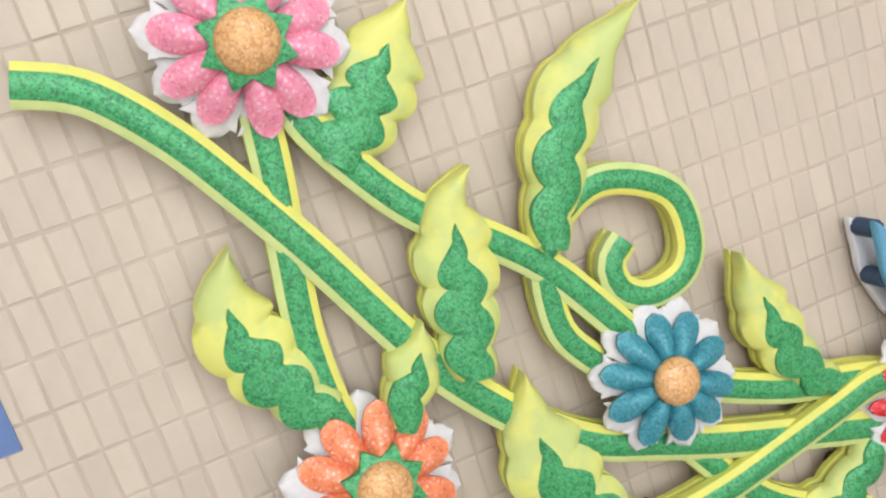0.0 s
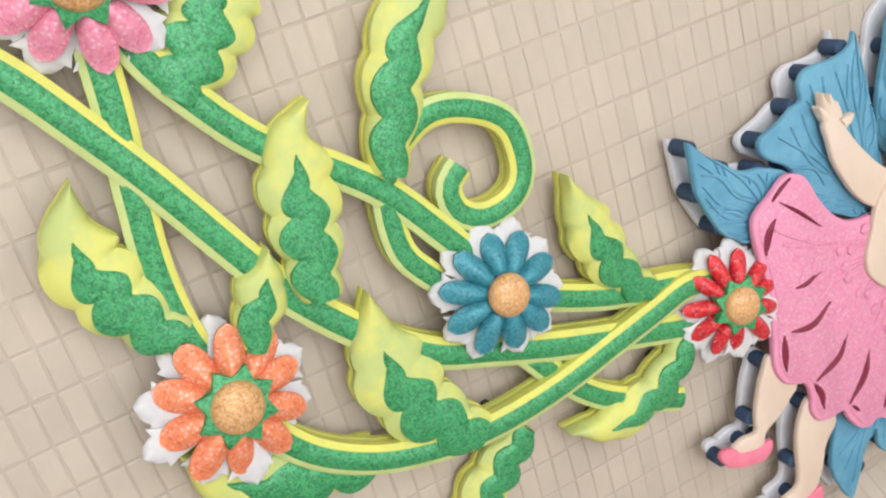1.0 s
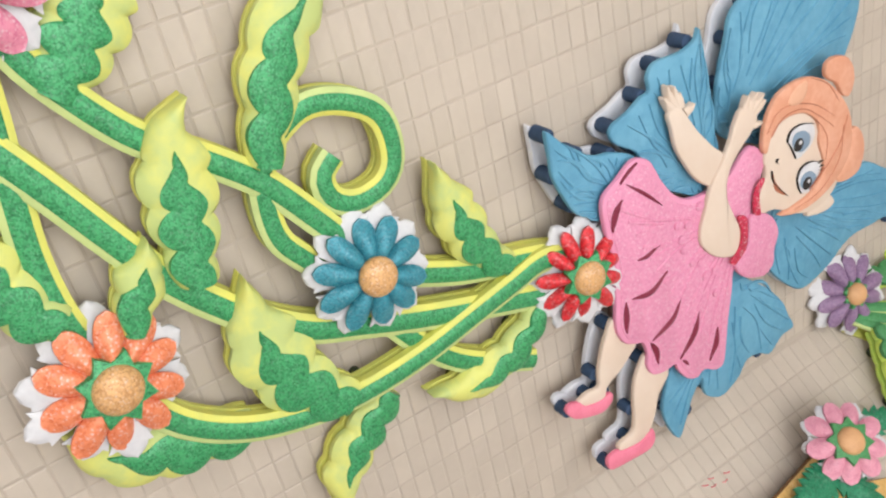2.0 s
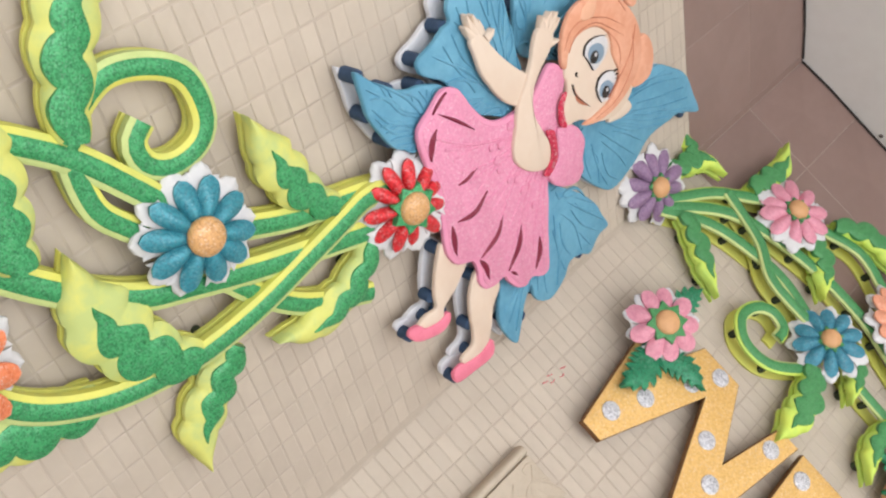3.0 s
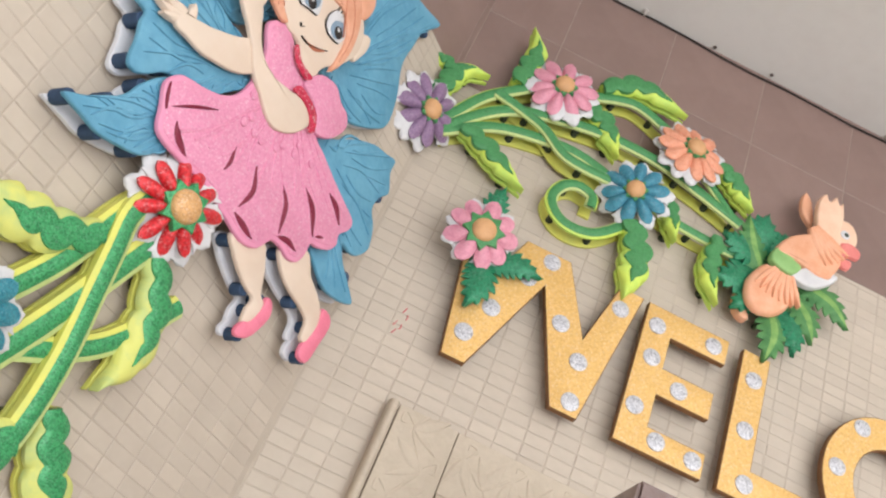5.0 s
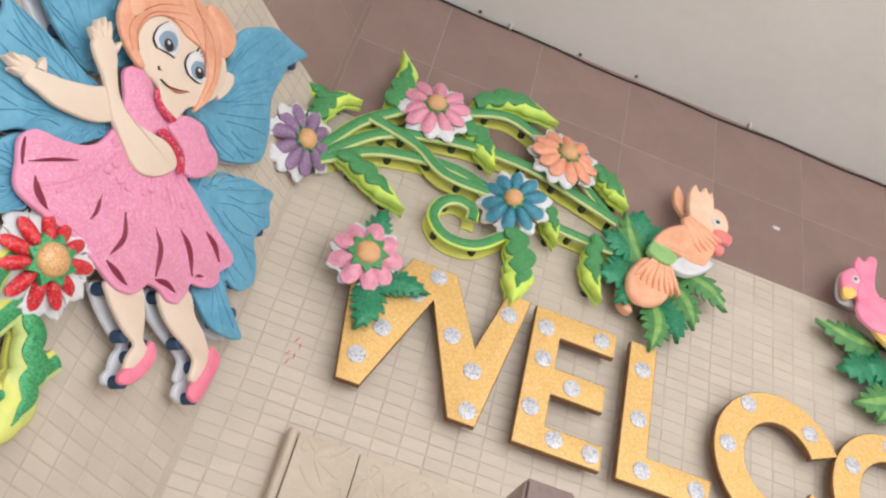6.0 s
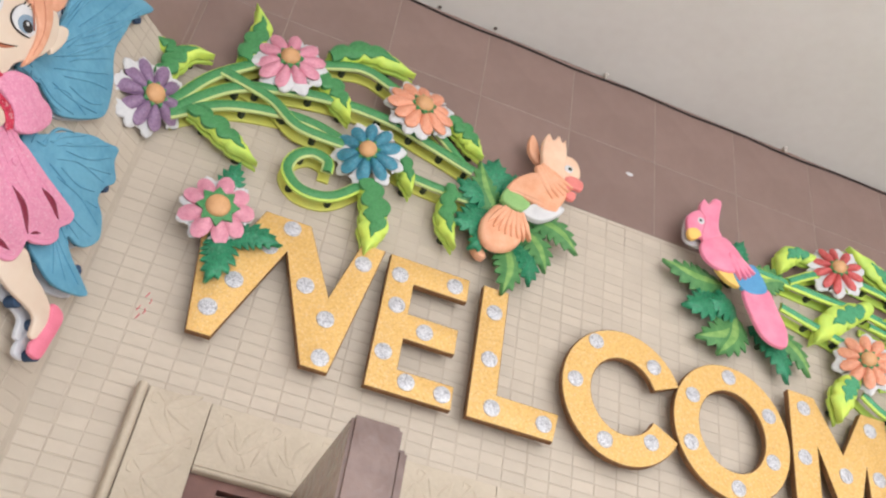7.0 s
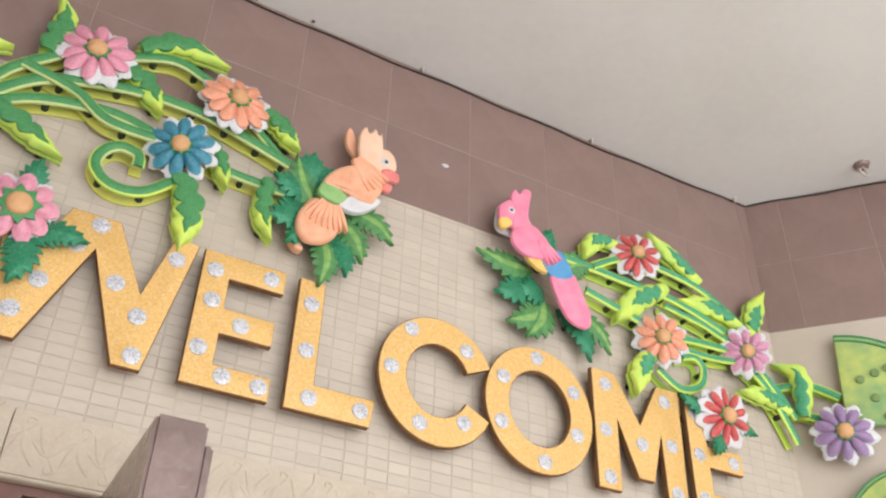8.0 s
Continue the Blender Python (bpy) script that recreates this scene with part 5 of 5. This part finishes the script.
wing_slice(0.17, 2.80, 0.32, radians(-5), radians(86), 0.045, "green melon slice ornament with dark rind and seeds")
wing_slice(0.30, 2.45, 0.20, radians(20), radians(170), 0.05, "round green fruit slice ornament with blue centre", M_BIRDB)

# screws along the ceiling edge: pale ones standing proud, dark ones sunk in
M_SCREW = mat("dull_screw", (0.55, 0.5, 0.46), 0.5, 0.3)
M_SUNK = mat("dark_screw", (0.13, 0.10, 0.09), 0.6, 0.2)
for a, dy, pale in ((0.293, 0.016, False), (0.392, 0.012, True), (0.615, 0.012, False), (0.796, 0.017, False), (1.179, 0.012, True), (1.845, 0.012, True), (2.499, 0.017, True)):
    bm = bmesh.new()
    r = 0.009 if pale else 0.006
    bmesh.ops.create_uvsphere(bm, u_segments=12, v_segments=8, radius=r, matrix=Matrix.Translation((a, -dy, Z_CEIL - 0.002)) @ Matrix.Diagonal((1, 1, 0.6, 1)))
    if pale:
        bmesh.ops.create_cone(bm, cap_ends=True, segments=10, radius1=0.004, radius2=0.0045, depth=0.014, matrix=Matrix.Translation((a, -dy, Z_CEIL - 0.011)))
    s = new("screw", mesh_of("screw", bm, M_SCREW if pale else M_SUNK))
    tagged(s, "pale screw standing out of the ceiling edge" if pale else "small dark screw sunk in the ceiling edge", "screw", "ceiling screws")

# small marks left on the tiles
M_CHALK = mat("pink_chalk", (0.75, 0.22, 0.25), 0.9)
for k, (x, z) in enumerate([(0.135, 2.528), (0.147, 2.514), (0.127, 2.492), (0.142, 2.488), (0.131, 2.473)]):
    bm = bmesh.new()
    strip(bm, [Vector((x - 0.003, z - 0.006)), Vector((x, z)), Vector((x + 0.002 * (-1) ** k, z + 0.007))], 0.0028, 0.0, 0.0022, 0.0003, across=2)
    mk = new("chalk_mark", mesh_of("chalk_mark", bm, M_CHALK))
    mk.matrix_world = WALL[CW]
    tagged(mk, "tiny smudged pink mark on beige tile", "mark", "pink marks")
bm = bmesh.new()
slab(bm, [(1.278 + 0.012 * math.cos(k) * (1 + 0.3 * math.sin(3 * k)), 3.382 + 0.007 * math.sin(k)) for k in (0.0, 0.7, 1.5, 2.2, 3.0, 3.8, 4.6, 5.5)], 0.0, 0.0015, 0.0005)
chip = new("paint_chip", mesh_of("paint_chip", bm, M_WHITE))
chip.matrix_world = WALL[CW]
tagged(chip, "small white chip on a brown wall tile", "mark")
hook = new("ceiling_hook")
hook.location = (2.749, -0.390, Z_CEIL)
tagged(hook, "small dull metal hook plate on the ceiling", "hook")
bm = bmesh.new()
bmesh.ops.create_cone(bm, cap_ends=True, segments=18, radius1=0.022, radius2=0.03, depth=0.012, matrix=Matrix.Translation((0, 0, -0.006)))
part("plate", bm, M_BROWN, hook)
bm = bmesh.new()
for k in range(9):
    a = math.pi * 1.5 * k / 8
    bmesh.ops.create_uvsphere(bm, u_segments=8, v_segments=6, radius=0.006, matrix=Matrix.Translation((0.02 * math.sin(a), 0, -0.03 - 0.02 * math.cos(a) * -1)))
part("hook", bm, M_SCREW, hook)

# ---- tiles ----
TW, TH = 0.0575, 0.0285


def tile_mesh(w, h, c=0.0014, top=0.0005, base=-0.004, m=None):
    bm = bmesh.new()
    lo = [bm.verts.new((x * w / 2, y * h / 2, base)) for x, y in ((-1, -1), (1, -1), (1, 1), (-1, 1))]
    mi = [bm.verts.new((x * w / 2, y * h / 2, top - c * 0.5)) for x, y in ((-1, -1), (1, -1), (1, 1), (-1, 1))]
    hi = [bm.verts.new((x * (w / 2 - c), y * (h / 2 - c), top)) for x, y in ((-1, -1), (1, -1), (1, 1), (-1, 1))]
    for ra, rb in ((lo, mi), (mi, hi)):
        for i in range(4):
            bm.faces.new((ra[i], ra[(i + 1) % 4], rb[(i + 1) % 4], rb[i]))
    bm.faces.new(hi)
    return mesh_of("tile", bm, m, False)


def lay(wall_ob, wall, a0, a1, z0, z1, keep, near, shift=(0.0, 0.0), limit=300):
    """Mosaic on one wall: the nearest stretch as single tiles, the rest joined."""
    rng = random.Random(11 + int(a1 * 10))
    shared = tile_mesh(TW - 0.0034, TH - 0.003, m=M_TILE)
    verts, faces = [], []
    src = [v.co.copy() for v in shared.vertices]
    quads = [tuple(p.vertices) for p in shared.polygons]
    count = 0
    i0, i1 = math.floor((a0 - shift[0]) / TW), math.ceil((a1 - shift[0]) / TW)
    j0, j1 = math.floor((z0 - shift[1]) / TH), math.ceil((z1 - shift[1]) / TH)
    for i in range(i0, i1):
        for j in range(j0, j1):
            a, z = shift[0] + (i + 0.5) * TW, shift[1] + (j + 0.5) * TH
            lo, hi = max(a - TW / 2, a0), min(a + TW / 2, a1)
            zl, zh = max(z - TH / 2, z0), min(z + TH / 2, z1)
            if hi - lo < 0.012 or zh - zl < 0.008 or not keep(a, z):
                continue
            sx, sz = (hi - lo - 0.0034) / (TW - 0.0034), (zh - zl - 0.003) / (TH - 0.003)
            m = Matrix.Translation(((lo + hi) / 2 + rng.gauss(0, 0.0005), (zl + zh) / 2 + rng.gauss(0, 0.0004), rng.uniform(-0.0003, 0.0004))) @ pose(0, 0, 0, rng.gauss(0, 0.5), rng.gauss(0, 0.4), rng.gauss(0, 0.5)) @ Matrix.Diagonal((sx, sz, 1, 1))
            if near(a, z) and count < limit:
                count += 1
                t = new("tile", shared)
                t.parent = wall_ob
                t.matrix_basis = m
            else:
                k = len(verts)
                verts += [tuple(m @ v) for v in src]
                faces += [tuple(q + k for q in f) for f in quads]
    me = bpy.data.meshes.new("mosaic")
    me.from_pydata(verts, [], faces)
    me.materials.append(M_TILE)
    ob = new("mosaic", me)
    ob.parent = wall_ob
    tagged(ob, "field of small beige mosaic tiles", "", "", "stuff")


def lay_brown(wall_ob, wall, a0, a1, shift):
    w, h = 0.2875, 0.279
    shared = tile_mesh(w - 0.0025, h - 0.0025, 0.0008, 0.0006, -0.006, M_BROWN)
    for i in range(math.floor((a0 - shift) / w), math.ceil((a1 - shift) / w)):
        for j in range(2):
            lo, hi = max(shift + i * w, a0), min(shift + (i + 1) * w, a1)
            if hi - lo < 0.01:
                continue
            t = new("brown_tile", shared)
            t.parent = wall_ob
            t.matrix_basis = Matrix.Translation(((lo + hi) / 2, Z_BEIGE + h * (j + 0.5), 0)) @ Matrix.Diagonal(((hi - lo - 0.0025) / (w - 0.0025), 1, 1, 1))


def joint_bed(wall, a0, a1):
    bm = bmesh.new()
    box(bm, a0, a1, Z_BEIGE, Z_CEIL, -0.0026, -0.0003)
    structure("trim_joint_" + wall, bm, M_JOINT, wall, "pale jointing between the brown tiles", "trim")


for w, a0, a1 in (("left", -LEN, 0.0), ("centre", 0.0, WIDE), ("right", 0.0, LEN)):
    joint_bed(w, a0, a1)
lay_brown(wall_left, "left", -LEN, 0.0, -0.02)
lay_brown(wall_centre, "centre", 0.0, WIDE, 0.213)
lay_brown(wall_right, "right", 0.0, LEN, 0.12)
lay(wall_left, "left", -1.75, 0.0, 1.0, Z_BEIGE, lambda a, z: True, lambda a, z: -1.3 < a < -0.85 and 1.22 < z < 2.3, (-1.047, 1.4))
lay(wall_centre, "centre", 0.0, WIDE, 1.7, Z_BEIGE, lambda a, z: z > FZ or a < FX0 or a > FX1, lambda a, z: 0.1 < a < 0.95 and 2.32 < z < 2.85, (0.233, 2.347))
